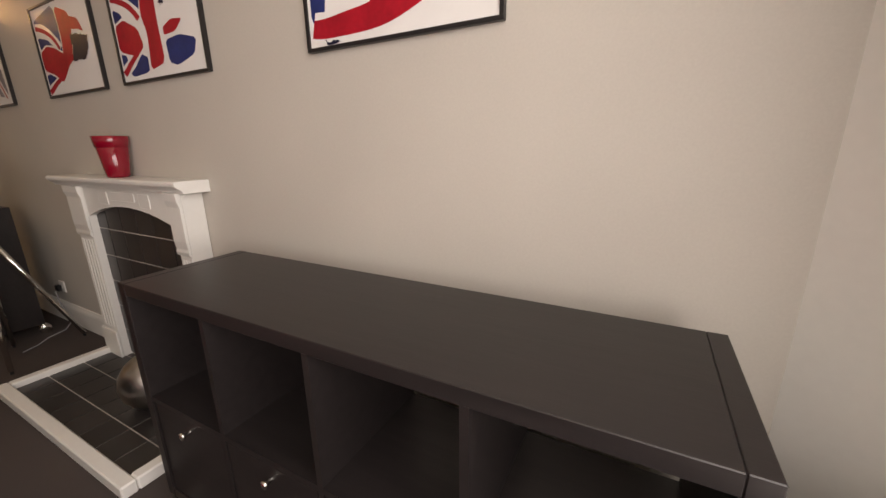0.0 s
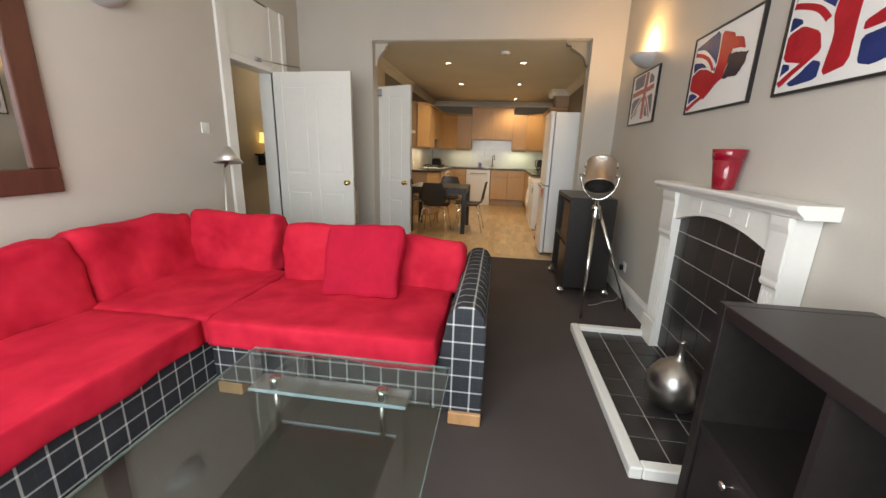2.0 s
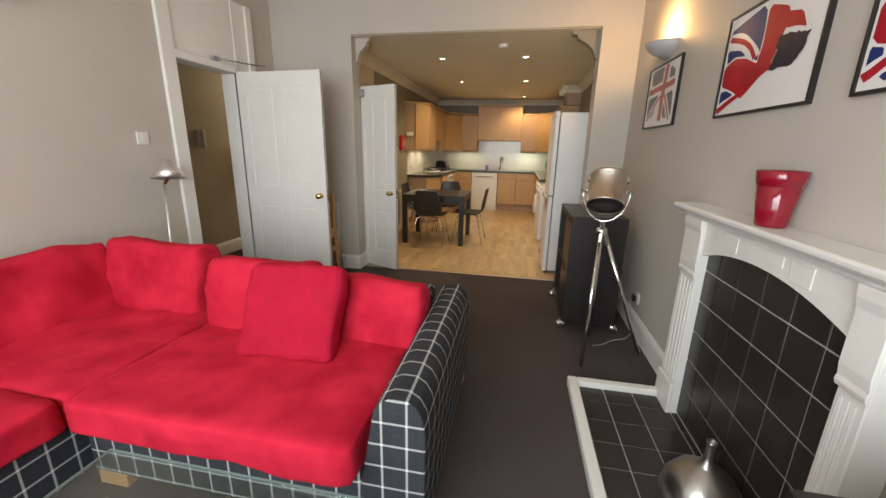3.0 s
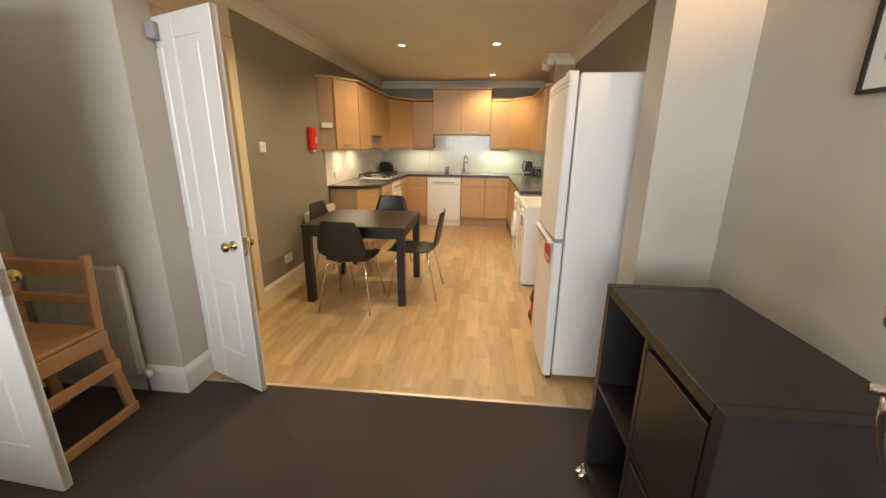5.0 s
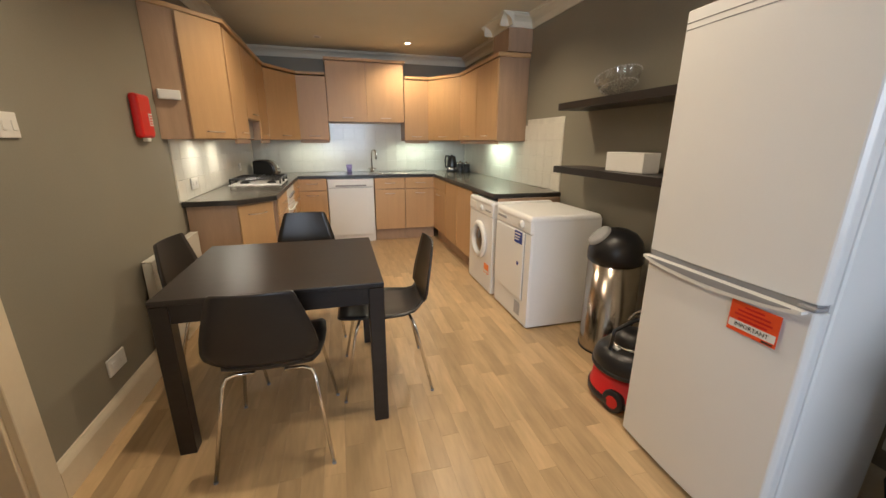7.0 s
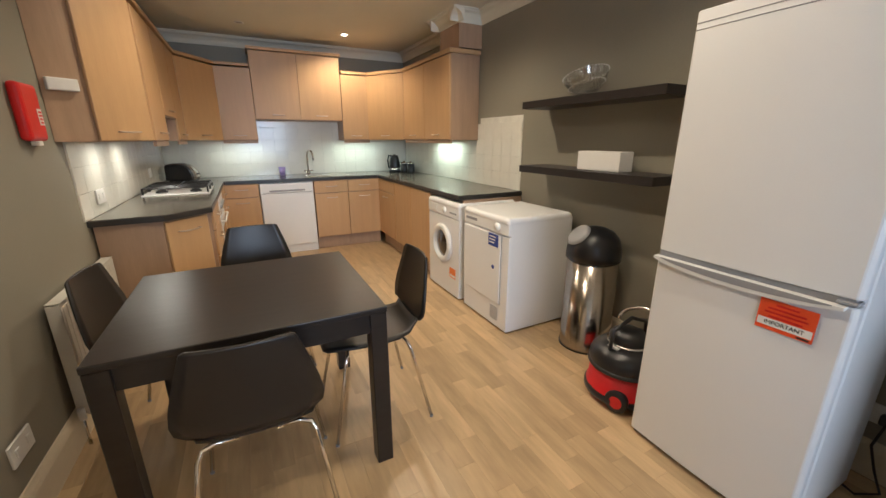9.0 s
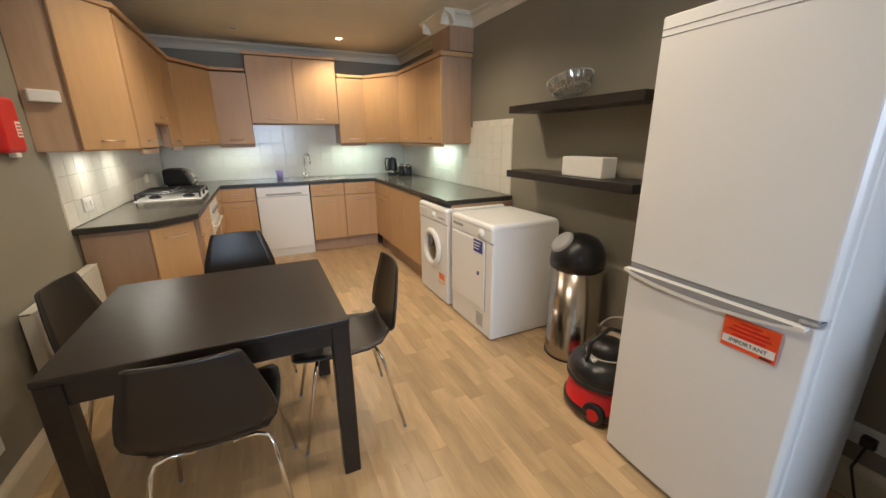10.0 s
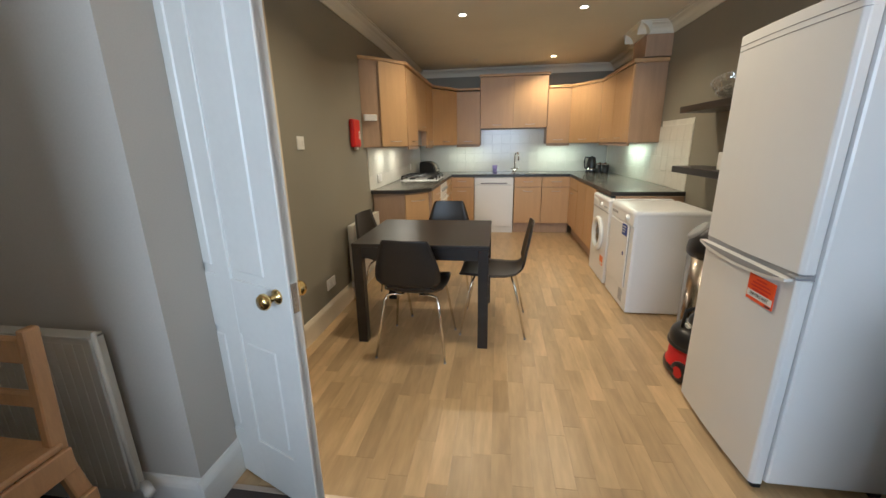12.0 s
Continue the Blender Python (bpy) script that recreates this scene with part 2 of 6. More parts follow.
M_CHECK = checks("checked_wool", (0.040, 0.043, 0.050), (0.74, 0.74, 0.72), 0.088, 0.058)


M_FLAGBLUE = mat("flag_blue_ink", (0.020, 0.036, 0.165), 0.5, var=0.16, scale=9, fine=50, bump=0.0, spec=0.2)
M_FLAGRED = mat("flag_red_ink", (0.46, 0.012, 0.026), 0.5, var=0.16, scale=9, fine=50, bump=0.0, spec=0.2)
M_FLAGGREY = mat("flag_dark_ink", (0.014, 0.014, 0.042), 0.4, var=0.2, scale=12, fine=50, bump=0.0, spec=0.2)
# Paler inks for one print: warm reflected light is mixed into their colour.
M_GLAREBLUE = mat("glare_blue_ink", (0.20, 0.19, 0.22), 0.4, var=0.16, scale=9, fine=50, bump=0.0, spec=0.4)
M_GLARERED = mat("glare_red_ink", (0.52, 0.15, 0.13), 0.4, var=0.16, scale=9, fine=50, bump=0.0, spec=0.4)

# ---- helpers for building ----
BASE = {}


def thing(name, at, label, category, group="", kind=""):
    """An empty at a thing's base. Its parts are written in the place's own metres."""
    ob = new(name)
    ob.location = at
    ob.empty_display_size = 0.1
    BASE[ob] = Vector(at)
    return tagged(ob, label, category, group, kind)


def part(name, bm, material, parent=None, label="", smooth=False, kind=""):
    """Links a bmesh as one mesh object, under a thing or a part if given."""
    me = bpy.data.meshes.new(name)
    origin = BASE.get(parent, Vector((0, 0, 0)))
    if origin.length:
        bmesh.ops.translate(bm, vec=-origin, verts=bm.verts)
    bm.normal_update()
    bm.to_mesh(me)
    bm.free()
    for p in me.polygons:
        p.use_smooth = smooth
    me.materials.append(material)
    ob = new(name, me)
    BASE[ob] = origin
    if parent:
        ob.parent = parent
    return tagged(ob, label, kind=kind)


def solid(name, bm, material, label, category="", group="", kind="", smooth=False):
    """A thing of one mesh with its origin at its base."""
    lo = [min(v.co[k] for v in bm.verts) for k in range(3)]
    hi = [max(v.co[k] for v in bm.verts) for k in range(3)]
    at = Vector(((lo[0] + hi[0]) / 2, (lo[1] + hi[1]) / 2, lo[2]))
    bmesh.ops.translate(bm, vec=-at, verts=bm.verts)
    ob = part(name, bm, material, "", smooth)
    ob.location = at
    BASE[ob] = at
    return tagged(ob, label, category, group, kind)


def box(x0, x1, y0, y1, z0, z1, bevel=0.0, seg=1, bm=None):
    b = bmesh.new()
    bmesh.ops.create_cube(b, size=1)
    for v in b.verts:
        v.co = Vector(((x0 + x1) / 2 + v.co.x * abs(x1 - x0), (y0 + y1) / 2 + v.co.y * abs(y1 - y0), (z0 + z1) / 2 + v.co.z * abs(z1 - z0)))
    if bevel:
        bmesh.ops.bevel(b, geom=list(b.edges), offset=bevel, segments=seg, affect="EDGES", profile=0.5)
    return merged(bm, b)


def merged(bm, b):
    if bm is None:
        return b
    me = bpy.data.meshes.new("tmp")
    b.to_mesh(me)
    b.free()
    bm.from_mesh(me)
    bpy.data.meshes.remove(me)
    return bm


def prism(points, axis, lo, hi, bevel=0.0, bm=None):
    """A polygon drawn in the plane across an axis, carried from lo to hi. x: (y, z); y: (x, z); z: (x, y)."""
    b = bmesh.new()

    def put(p, d):
        return {"x": (d, p[0], p[1]), "y": (p[0], d, p[1]), "z": (p[0], p[1], d)}[axis]

    low, high = [b.verts.new(put(p, lo)) for p in points], [b.verts.new(put(p, hi)) for p in points]
    b.faces.new(low)
    b.faces.new(high[::-1])
    for k in range(len(points)):
        j = (k + 1) % len(points)
        b.faces.new((low[j], low[k], high[k], high[j]))
    bmesh.ops.recalc_face_normals(b, faces=b.faces)
    if bevel:
        bmesh.ops.bevel(b, geom=list(b.edges), offset=bevel, segments=1, affect="EDGES")
    return merged(bm, b)


def tube(points, r, seg=10, bm=None, r2=None):
    """A round rod along a line of points."""
    b = bmesh.new()
    pts = [Vector(p) for p in points]
    rings = []
    for k, p in enumerate(pts):
        d = (pts[min(k + 1, len(pts) - 1)] - pts[max(k - 1, 0)]).normalized()
        q = d.to_track_quat("Z", "Y")
        rr = r if r2 is None else r + (r2 - r) * k / (len(pts) - 1)
        rings.append([b.verts.new(p + q @ Vector((rr * math.cos(a), rr * math.sin(a), 0))) for a in [2 * math.pi * i / seg for i in range(seg)]])
    for a, c in zip(rings, rings[1:]):
        for i in range(seg):
            b.faces.new((a[i], a[(i + 1) % seg], c[(i + 1) % seg], c[i]))
    b.faces.new(rings[0][::-1])
    b.faces.new(rings[-1])
    return merged(bm, b)


def lathe(profile, at, seg=28, bm=None, turn=None, start=0.0, sweep=2 * math.pi):
    """A profile of (radius, height) turned round an upright axis at a place; turn tilts it first."""
    b = bmesh.new()
    full = abs(sweep - 2 * math.pi) < 1e-6
    count = seg if full else seg + 1
    rings = []
    for r, z in profile:
        rings.append([b.verts.new((max(r, 1e-4) * math.cos(start + sweep * i / seg), max(r, 1e-4) * math.sin(start + sweep * i / seg), z)) for i in range(count)])
    for a, c in zip(rings, rings[1:]):
        for i in range(seg):
            j = (i + 1) % count
            b.faces.new((a[i], a[j], c[j], c[i]))
    if turn is not None:
        bmesh.ops.transform(b, matrix=turn, verts=b.verts)
    bmesh.ops.translate(b, vec=Vector(at), verts=b.verts)
    bmesh.ops.recalc_face_normals(b, faces=b.faces)
    return merged(bm, b)


def moved(bm, m):
    bmesh.ops.transform(bm, matrix=m, verts=bm.verts)
    return bm


def cloth_uv(bm):
    """Lays the cloth's two directions on each face by the way it looks."""
    uv = bm.loops.layers.uv.new("cloth")
    bm.normal_update()
    for f in bm.faces:
        a = max(range(3), key=lambda k: abs(f.normal[k]))
        for l in f.loops:
            c = l.vert.co
            l[uv].uv = ((c.y, c.z), (c.x, c.z), (c.x, c.y))[a]
    return bm


def cushion(x0, x1, y0, y1, z0, z1, power=5.0, cuts=9, rough=0.010, seed=0, bm=None):
    """A stuffed cushion: a rounded, slightly uneven pad."""
    b = bmesh.new()
    bmesh.ops.create_cube(b, size=2)
    bmesh.ops.subdivide_edges(b, edges=list(b.edges), cuts=cuts, use_grid_fill=True)
    c = Vector(((x0 + x1) / 2, (y0 + y1) / 2, (z0 + z1) / 2))
    h = Vector(((x1 - x0) / 2, (y1 - y0) / 2, (z1 - z0) / 2))
    thin = min(h)
    for v in b.verts:
        p = v.co
        q = Vector([s * t for s, t in zip(p, h)])
        core = Vector([max(-t + thin * 0.75, min(t - thin * 0.75, s)) for s, t in zip(q, h)])
        off = q - core
        if off.length > 1e-6:
            m = max(abs(k) for k in off)
            q = core + off * (m / (sum(abs(k) ** power for k in off) ** (1 / power)))
        w = noise.noise(q * 4.5 + Vector((seed * 3.1, seed, 0))) * rough * 1.9 - max(0, 0.12 - abs(noise.noise(q * 3.2 + Vector((seed, seed * 2.3, 1.7))))) * rough * 4.0 + noise.noise(q * 13 + Vector((seed, 0, seed))) * rough * 0.45
        v.co = c + q + (off.normalized() if off.length > 1e-6 else Vector((0, 0, 1))) * w
    return merged(bm, b)

# ---- large structure ----
LX0, LX1 = -5.09, 0.09          # living room: end wall and window wall
LY0, LY1, LZ = -2.10, 1.57, 3.0
KX0, KX1 = -10.62, -5.30        # kitchen
KY0, KY1, KZ = -1.43, 1.59, 2.50


def wall(name, bm, material, label):
    return tagged(part(name, bm, material), label, "wall", kind="structure")


tagged(part("floor_living", box(-5.21, 1.5, -4.2, 2.2, -0.10, 0.0), M_CARPET), "dark brown fitted carpet in the living room", "floor", kind="structure")
tagged(part("floor_back_hall", box(-8.9, -5.21, -3.6, KY0 - 0.02, -0.10, 0.002), M_PURPLE), "dark purple carpet in the back hall", "floor", kind="structure")
tagged(part("ceiling_living", box(-5.09, 1.5, -2.3, 1.8, LZ, LZ + 0.1), M_CEIL), "cream painted living room ceiling", "ceiling", kind="structure")
tagged(part("ceiling_kitchen", box(-10.8, -5.12, -1.65, 1.8, KZ, KZ + 0.1), M_CEIL), "cream painted kitchen ceiling", "ceiling", kind="structure")
tagged(part("ceiling_hall", prism([(-8.9, -3.26), (-2.2, -3.26), (-2.2, -2.265), (-5.13, -2.265), (-5.13, -1.58), (-8.9, -1.58)], "z", 2.62, 2.7), M_CEIL), "cream painted hall ceiling", "ceiling", kind="structure")

# fireplace wall, in one piece
wall("wall_fireplace", box(LX0 - 0.21, LX1, LY1, LY1 + 0.2, 0, LZ), M_WALL, "plain taupe painted wall behind the fireplace")

# end wall with the wide opening
JL, JR = -1.20, 1.235
bm = box(LX0 - 0.21, LX0, LY0 - 0.2, JL, 0, LZ)
box(LX0 - 0.21, LX0, JR, LY1 + 0.1, 0, LZ, bm=bm)
box(LX0 - 0.21, LX0, JL, JR, KZ + 0.004, LZ, bm=bm)
wall("wall_opening", bm, M_WALL, "taupe wall with a wide opening into the kitchen")

def corbel(y_jamb, s, material, label, deep=1.0):
    """A small moulded bracket in a top corner of the opening."""
    prof = [(0, 2.255), (0.012, 2.27), (0.018, 2.30), (0.032, 2.34), (0.060, 2.382), (0.098, 2.415), (0.122, 2.44), (0.122, 2.465), (0.150, 2.472), (0.155, KZ - 0.001), (0, KZ - 0.001)]
    tagged(part("trim_corbel", prism([(y_jamb - s * d * deep, z) for d, z in prof], "x", LX0 - 0.205, LX0 - 0.11), material), label, "corbel", kind="structure")


corbel(JL, -1, M_WALL, "moulded plaster corbel in the opening's corner")
# Darker kitchen paint on this corbel stands in for the shade on it.
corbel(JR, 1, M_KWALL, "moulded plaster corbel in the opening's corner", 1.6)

# long wall with the hall door
DX0, DX1, DZ = -4.50, -3.80, 2.07
bm = box(DX1 + 0.10, 1.2, LY0 - 0.16, LY0, 0, LZ)
box(LX0, DX0 - 0.22, LY0 - 0.16, LY0, 0, LZ, bm=bm)
box(DX0 - 0.22, DX1 + 0.10, LY0 - 0.16, LY0, 2.66, LZ, bm=bm)
wall("wall_door_side", bm, M_WALL, "plain taupe painted wall with the hall doorway")

# window wall behind the walk
bm = prism([(LX1, LY1), (LX1 + 0.28, 1.33), (LX1 + 0.28, LY1 + 0.2), (LX1, LY1 + 0.2)], "z", 0, LZ)
box(LX1, LX1 + 0.28, LY0 - 0.16, -1.70, 0, LZ, bm=bm)
box(LX1 + 0.02, LX1 + 0.28, -1.70, 1.335, 0, 0.62, bm=bm)
box(LX1, LX1 + 0.28, -1.70, LY1 - 0.001, 2.66, LZ, bm=bm)
wall("wall_window", bm, M_WHITE, "white painted wall around the wide window")
win = thing("window_1", (LX1 + 0.2, -0.2, 0.62), "wide white sash window with three clear panes", "window", kind="structure")
bm = box(LX1 + 0.20, LX1 + 0.26, -1.70, 1.30, 0.62, 0.70, 0.004)
box(LX1 + 0.20, LX1 + 0.26, -1.70, 1.30, 2.58, 2.66, 0.004, bm=bm)
for y in (-1.70, -0.74, 0.26, 1.24):
    box(LX1 + 0.20, LX1 + 0.26, y, y + 0.06, 0.70, 2.58, 0.004, bm=bm)
part("window_frame", bm, M_WHITE, win)
for y in (-1.64, -0.68, 0.32):
    pane = part("pane", box(LX1 + 0.227, LX1 + 0.233, y, y + 0.90, 0.70, 2.58), M_GLASS, win)
    pane.visible_shadow = False
part("window_sill", box(LX1 - 0.05, LX1 + 0.20, -1.68, 1.28, 0.62, 0.655, 0.006), M_WHITE, win)

# kitchen walls
SDX0, SDX1, SDZ = -6.20, -5.41, 2.08    # side doorway in the kitchen
bm = box(KX0, SDX0, KY0 - 0.14, KY0, 0, KZ)
box(SDX1, KX1 - 0.0, KY0 - 0.14, KY0, 0, KZ, bm=bm)
box(SDX0, SDX1, KY0 - 0.14, KY0, SDZ, KZ, bm=bm)
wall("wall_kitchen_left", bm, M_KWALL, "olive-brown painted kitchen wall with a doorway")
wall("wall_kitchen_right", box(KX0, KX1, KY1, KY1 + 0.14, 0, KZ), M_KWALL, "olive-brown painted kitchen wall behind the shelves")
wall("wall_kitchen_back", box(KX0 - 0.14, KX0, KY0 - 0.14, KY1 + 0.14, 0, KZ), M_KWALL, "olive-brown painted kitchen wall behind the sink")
wall("pipe_boxing", box(-8.95, -8.56, 1.34, KY1, 2.19, KZ), M_BEECHDARK, "boxed-in pipe column above the wall cabinets")

# halls beyond the doors
bm = box(-8.9, -2.2, -3.26, -3.12, 0, 2.62)
box(-2.34, -2.2, -3.12, LY0 - 0.16, 0, 2.62, bm=bm)
wall("wall_hall", bm, M_HALL, "beige hall wall beyond the open door")
bm = box(-8.9, -8.76, -3.12, KY0 - 0.15, 0, 2.62)
wall("wall_back_hall", bm, M_HALL, "plain beige wall of the back hall")

# cornice round the kitchen
COVE = [(0, 0), (0, -0.105), (0.012, -0.105), (0.018, -0.085), (0.03, -0.06), (0.055, -0.035), (0.085, -0.022), (0.09, -0.012), (0.105, -0.010), (0.105, 0)]
bm = prism([(KY0 + d, KZ + z) for d, z in COVE], "x", KX0, KX1)
prism([(KY1 - d, KZ + z) for d, z in COVE], "x", KX0, -8.95, bm=bm)
prism([(KY1 - d, KZ + z) for d, z in COVE], "x", -8.56 + 0.0, KX1, bm=bm)
prism([(1.34 - d, KZ + z) for d, z in COVE], "x", -9.05, -8.46, bm=bm)
prism([(-8.56 + d, KZ + z) for d, z in COVE], "y", 1.24, KY1, bm=bm)
prism([(-8.95 - d, KZ + z) for d, z in COVE], "y", 1.24, KY1, bm=bm)
prism([(KX0 + d, KZ + z) for d, z in COVE], "y", KY0, KY1, bm=bm)
tagged(part("cornice", bm, M_CEIL), "cream plaster cornice round the kitchen ceiling", "cornice", kind="structure")

# skirting boards
SKIRT = [(0, 0), (0.020, 0), (0.020, 0.125), (0.016, 0.140), (0.010, 0.150), (0.006, 0.160), (0, 0.162)]
bm = prism([(LY1 - d, z) for d, z in SKIRT], "x", LX0, -3.225)
prism([(LY1 - d, z) for d, z in SKIRT], "x", -2.05, LX1 - 0.001, bm=bm)
prism([(LX0 + d, z) for d, z in SKIRT], "y", LY0, JL - 0.0005, bm=bm)
prism([(JL + d, z) for d, z in SKIRT], "x", LX0 - 0.21, LX0 + 0.02, bm=bm)
prism([(LX0 + d, z) for d, z in SKIRT], "y", JR + 0.0005, LY1, bm=bm)
prism([(JR - d, z) for d, z in SKIRT], "x", LX0 - 0.21, LX0 + 0.02, bm=bm)
prism([(LY0 + d, z) for d, z in SKIRT], "x", LX0, DX0 - 0.22, bm=bm)
prism([(LY0 + d, z) for d, z in SKIRT], "x", DX1 + 0.10, LX1, bm=bm)
prism([(-3.12 + d, z) for d, z in SKIRT], "x", -8.76, -2.34, bm=bm)
tagged(part("baseboard_living", bm, M_WHITE), "white moulded skirting board in the living room", "skirting", kind="structure")
bm = prism([(KY0 + d, z) for d, z in SKIRT], "x", -7.93, SDX0 - 0.10)
prism([(KY1 - d, z) for d, z in SKIRT], "x", -7.0, KX1, bm=bm)
tagged(part("baseboard_kitchen", bm, M_CREAM), "cream moulded skirting board in the kitchen", "skirting", kind="structure")

# door linings and architraves


def architrave_y(name, x0, x1, z, y, out, material, label, deep=0.16, wide=0.09):
    """Lining and moulding round a doorway in a wall across y; out is the side that it stands on."""
    bm = box(x0 - wide, x0, y, y + out * 0.02, 0, z + wide, 0.003)
    box(x1, x1 + wide, y, y + out * 0.02, 0, z + wide, 0.003, bm=bm)
    box(x0, x1, y, y + out * 0.02, z, z + wide, 0.003, bm=bm)
    box(x0 - 0.018, x0 + 0.012, y, y + out * 0.028, 0, z, 0.003, bm=bm)
    box(x1 - 0.012, x1 + 0.018, y, y + out * 0.028, 0, z, 0.003, bm=bm)
    box(x0, x0 + 0.025, y - out * deep, y, 0, z, 0.002, bm=bm)
    box(x1 - 0.025, x1, y - out * deep, y, 0, z, 0.002, bm=bm)
    box(x0 + 0.025, x1 - 0.025, y - out * deep, y, z - 0.025, z, 0.002, bm=bm)
    return tagged(part(name, bm, material), label, "door frame", kind="structure")


architrave_y("trim_kitchen_door", SDX0, SDX1, SDZ, KY0, 1, M_CREAM, "cream painted door frame in the kitchen wall", deep=0.15, wide=0.10)
tagged(part("trim_kitchen_overdoor", box(-6.29, -5.31, KY0, KY0 + 0.016, 2.183, 2.394, 0.003), M_CREAM), "cream painted blank panel above the kitchen door", "door panel", kind="structure")
# hall door frame with the blank panel above it
bm = box(DX1, DX1 + 0.12, LY0 - 0.16, LY0 + 0.025, 0, 2.66, 0.004)
box(DX0 - 0.24, DX0 + 0.02, LY0 - 0.16, LY0 + 0.012, 0, 2.66, 0.004, bm=bm)
box(DX0 - 0.06, DX0 + 0.02, LY0 - 0.02, LY0 + 0.025, 0, 2.07, 0.004, bm=bm)
box(DX0 - 0.24, DX0 - 0.16, LY0, LY0 + 0.03, 0, 2.66, 0.004, bm=bm)
box(DX0 + 0.02, DX1, LY0 - 0.16, LY0 + 0.025, 2.04, 2.10, 0.004, bm=bm)
box(DX0 - 0.16, DX1, LY0 - 0.10, LY0 + 0.006, 2.10, 2.64, 0.002, bm=bm)
tagged(part("trim_hall_door", bm, M_WHITE), "white door frame with a blank panel above", "door frame", kind="structure")
tagged(part("threshold_strip", box(-5.218, -5.195, JL + 0.02, JR - 0.02, 0.0, 0.005, 0.002), M_NICKEL), "thin dull metal strip between carpet and wood floor", "threshold", kind="structure")


# ---- doors ----
def panel_door(name, width, height, rows, cols, label, knob_z, m, mirror=1):
    """A panelled leaf hinged at its local origin, lying along +x, 40 mm thick, with lever handles both sides."""
    d = tagged(new(name), label, "door", kind="structure")
    BASE[d] = Vector((0, 0, 0))
    t = 0.02
    bm = box(0, width, -0.012, 0.012, 0.01, height)
    edges_x = [0.0] + [width * k / cols for k in range(1, cols)] + [width]
    stile = 0.10 if cols > 1 else 0.11
    for k, x in enumerate(edges_x):
        a = x if k == 0 else (x - stile if k == cols else x - 0.045)
        b = x + stile if k == 0 else (x if k == cols else x + 0.045)
        box(a, b, -t, t, 0.01, height, 0.003, bm=bm)
    for z0, z1 in rows:
        box(0.002, width - 0.002, -t + 0.0015, t - 0.0015, z0, z1, 0.002, bm=bm)
    part("leaf", bm, M_WHITE, d)
    for k in range(cols):
        x0 = (stile if k == 0 else edges_x[k] + 0.045) + 0.025
        x1 = (width - stile if k == cols - 1 else edges_x[k + 1] - 0.045) - 0.025
        for (a, b), (c, e) in zip(rows, rows[1:]):
            part("panel", box(x0, x1, -0.017, 0.017, b + 0.03, c - 0.03, 0.006), M_WHITE, d)
    for s in (-1, 1):
        hx = width - 0.06
        h = part("handle", lathe([(0, 0), (0.026, 0), (0.026, 0.004), (0.018, 0.009), (0.010, 0.014), (0.010, 0.035), (0.0, 0.035)], (hx, 0, knob_z), 20, turn=pose(0, s * t, 0, -90 * s)), M_BRASS, d, "polished brass handle", True)
        part("knob", lathe([(0, 0.028), (0.014, 0.030), (0.026, 0.042), (0.028, 0.052), (0.022, 0.062), (0, 0.066)], (hx, 0, knob_z), 20, turn=pose(0, s * t, 0, -90 * s)), M_BRASS, h, "", True)
    part("latch_plate", box(width - 0.0005, width + 0.002, -0.012, 0.012, knob_z - 0.05, knob_z + 0.05), M_STEEL, d, "steel latch plate")
    d.matrix_basis = m
    return d


panel_door("door_1", 0.885, 2.05, [(0.01, 0.22), (0.84, 1.02), (1.93, 2.05)], 2, "white four-panel door standing open with brass handle", 0.94, pose(-4.475, -2.085, 0.0, 0, 0, 86))
panel_door("door_2", 0.72, 2.04, [(0.01, 0.22), (0.70, 0.92), (1.93, 2.04)], 2, "white panelled kitchen door standing open, brass knob", 0.90, pose(-5.405, -1.415, 0.0, 0, 0, 68))
# door closers
c = thing("door_closer", (-4.5, -2.05, 2.1), "silver folding arm door closer above the door", "door closer")
part("arm", tube([(-4.20, -2.06, 2.115), (-4.46, -1.99, 2.125)], 0.007, 6), M_STEEL, c)
part("arm", tube([(-4.46, -1.99, 2.125), (-4.50, -1.80, 2.10)], 0.007, 6), M_STEEL, c)
part("body", box(-4.24, -4.16, -2.085, -2.05, 2.10, 2.13, 0.004), M_GREYP, c)
c = thing("door_closer", (-5.29, -1.19, 1.95), "small dark grey door closer on the jamb", "door closer")
part("body", box(-5.33, -5.24, -1.20, -1.15, 1.93, 2.01, 0.006), M_GREYP, c)
part("arm", box(-5.345, -5.325, -1.18, -1.10, 1.965, 1.985, 0.003), M_GREYP, c)

# ---- kitchen ----
BF = -10.03      # front of the back run
LF, RF = -0.85, 0.97
UZ0, UZ1 = 1.35, 2.14


def bar_handle(x, z, wide, parent):
    bm = tube([(x - wide / 2, 0, z), (x - wide / 2, -0.022, z), (x - wide / 2 + 0.008, -0.028, z), (x, -0.031, z - 0.003), (x + wide / 2 - 0.008, -0.028, z), (x + wide / 2, -0.022, z), (x + wide / 2, 0, z)], 0.0048, 8)
    moved(bm, pose(0, -0.018, 0))
    part("handle", bm, M_NICKEL, parent, "bowed satin metal handle", True)


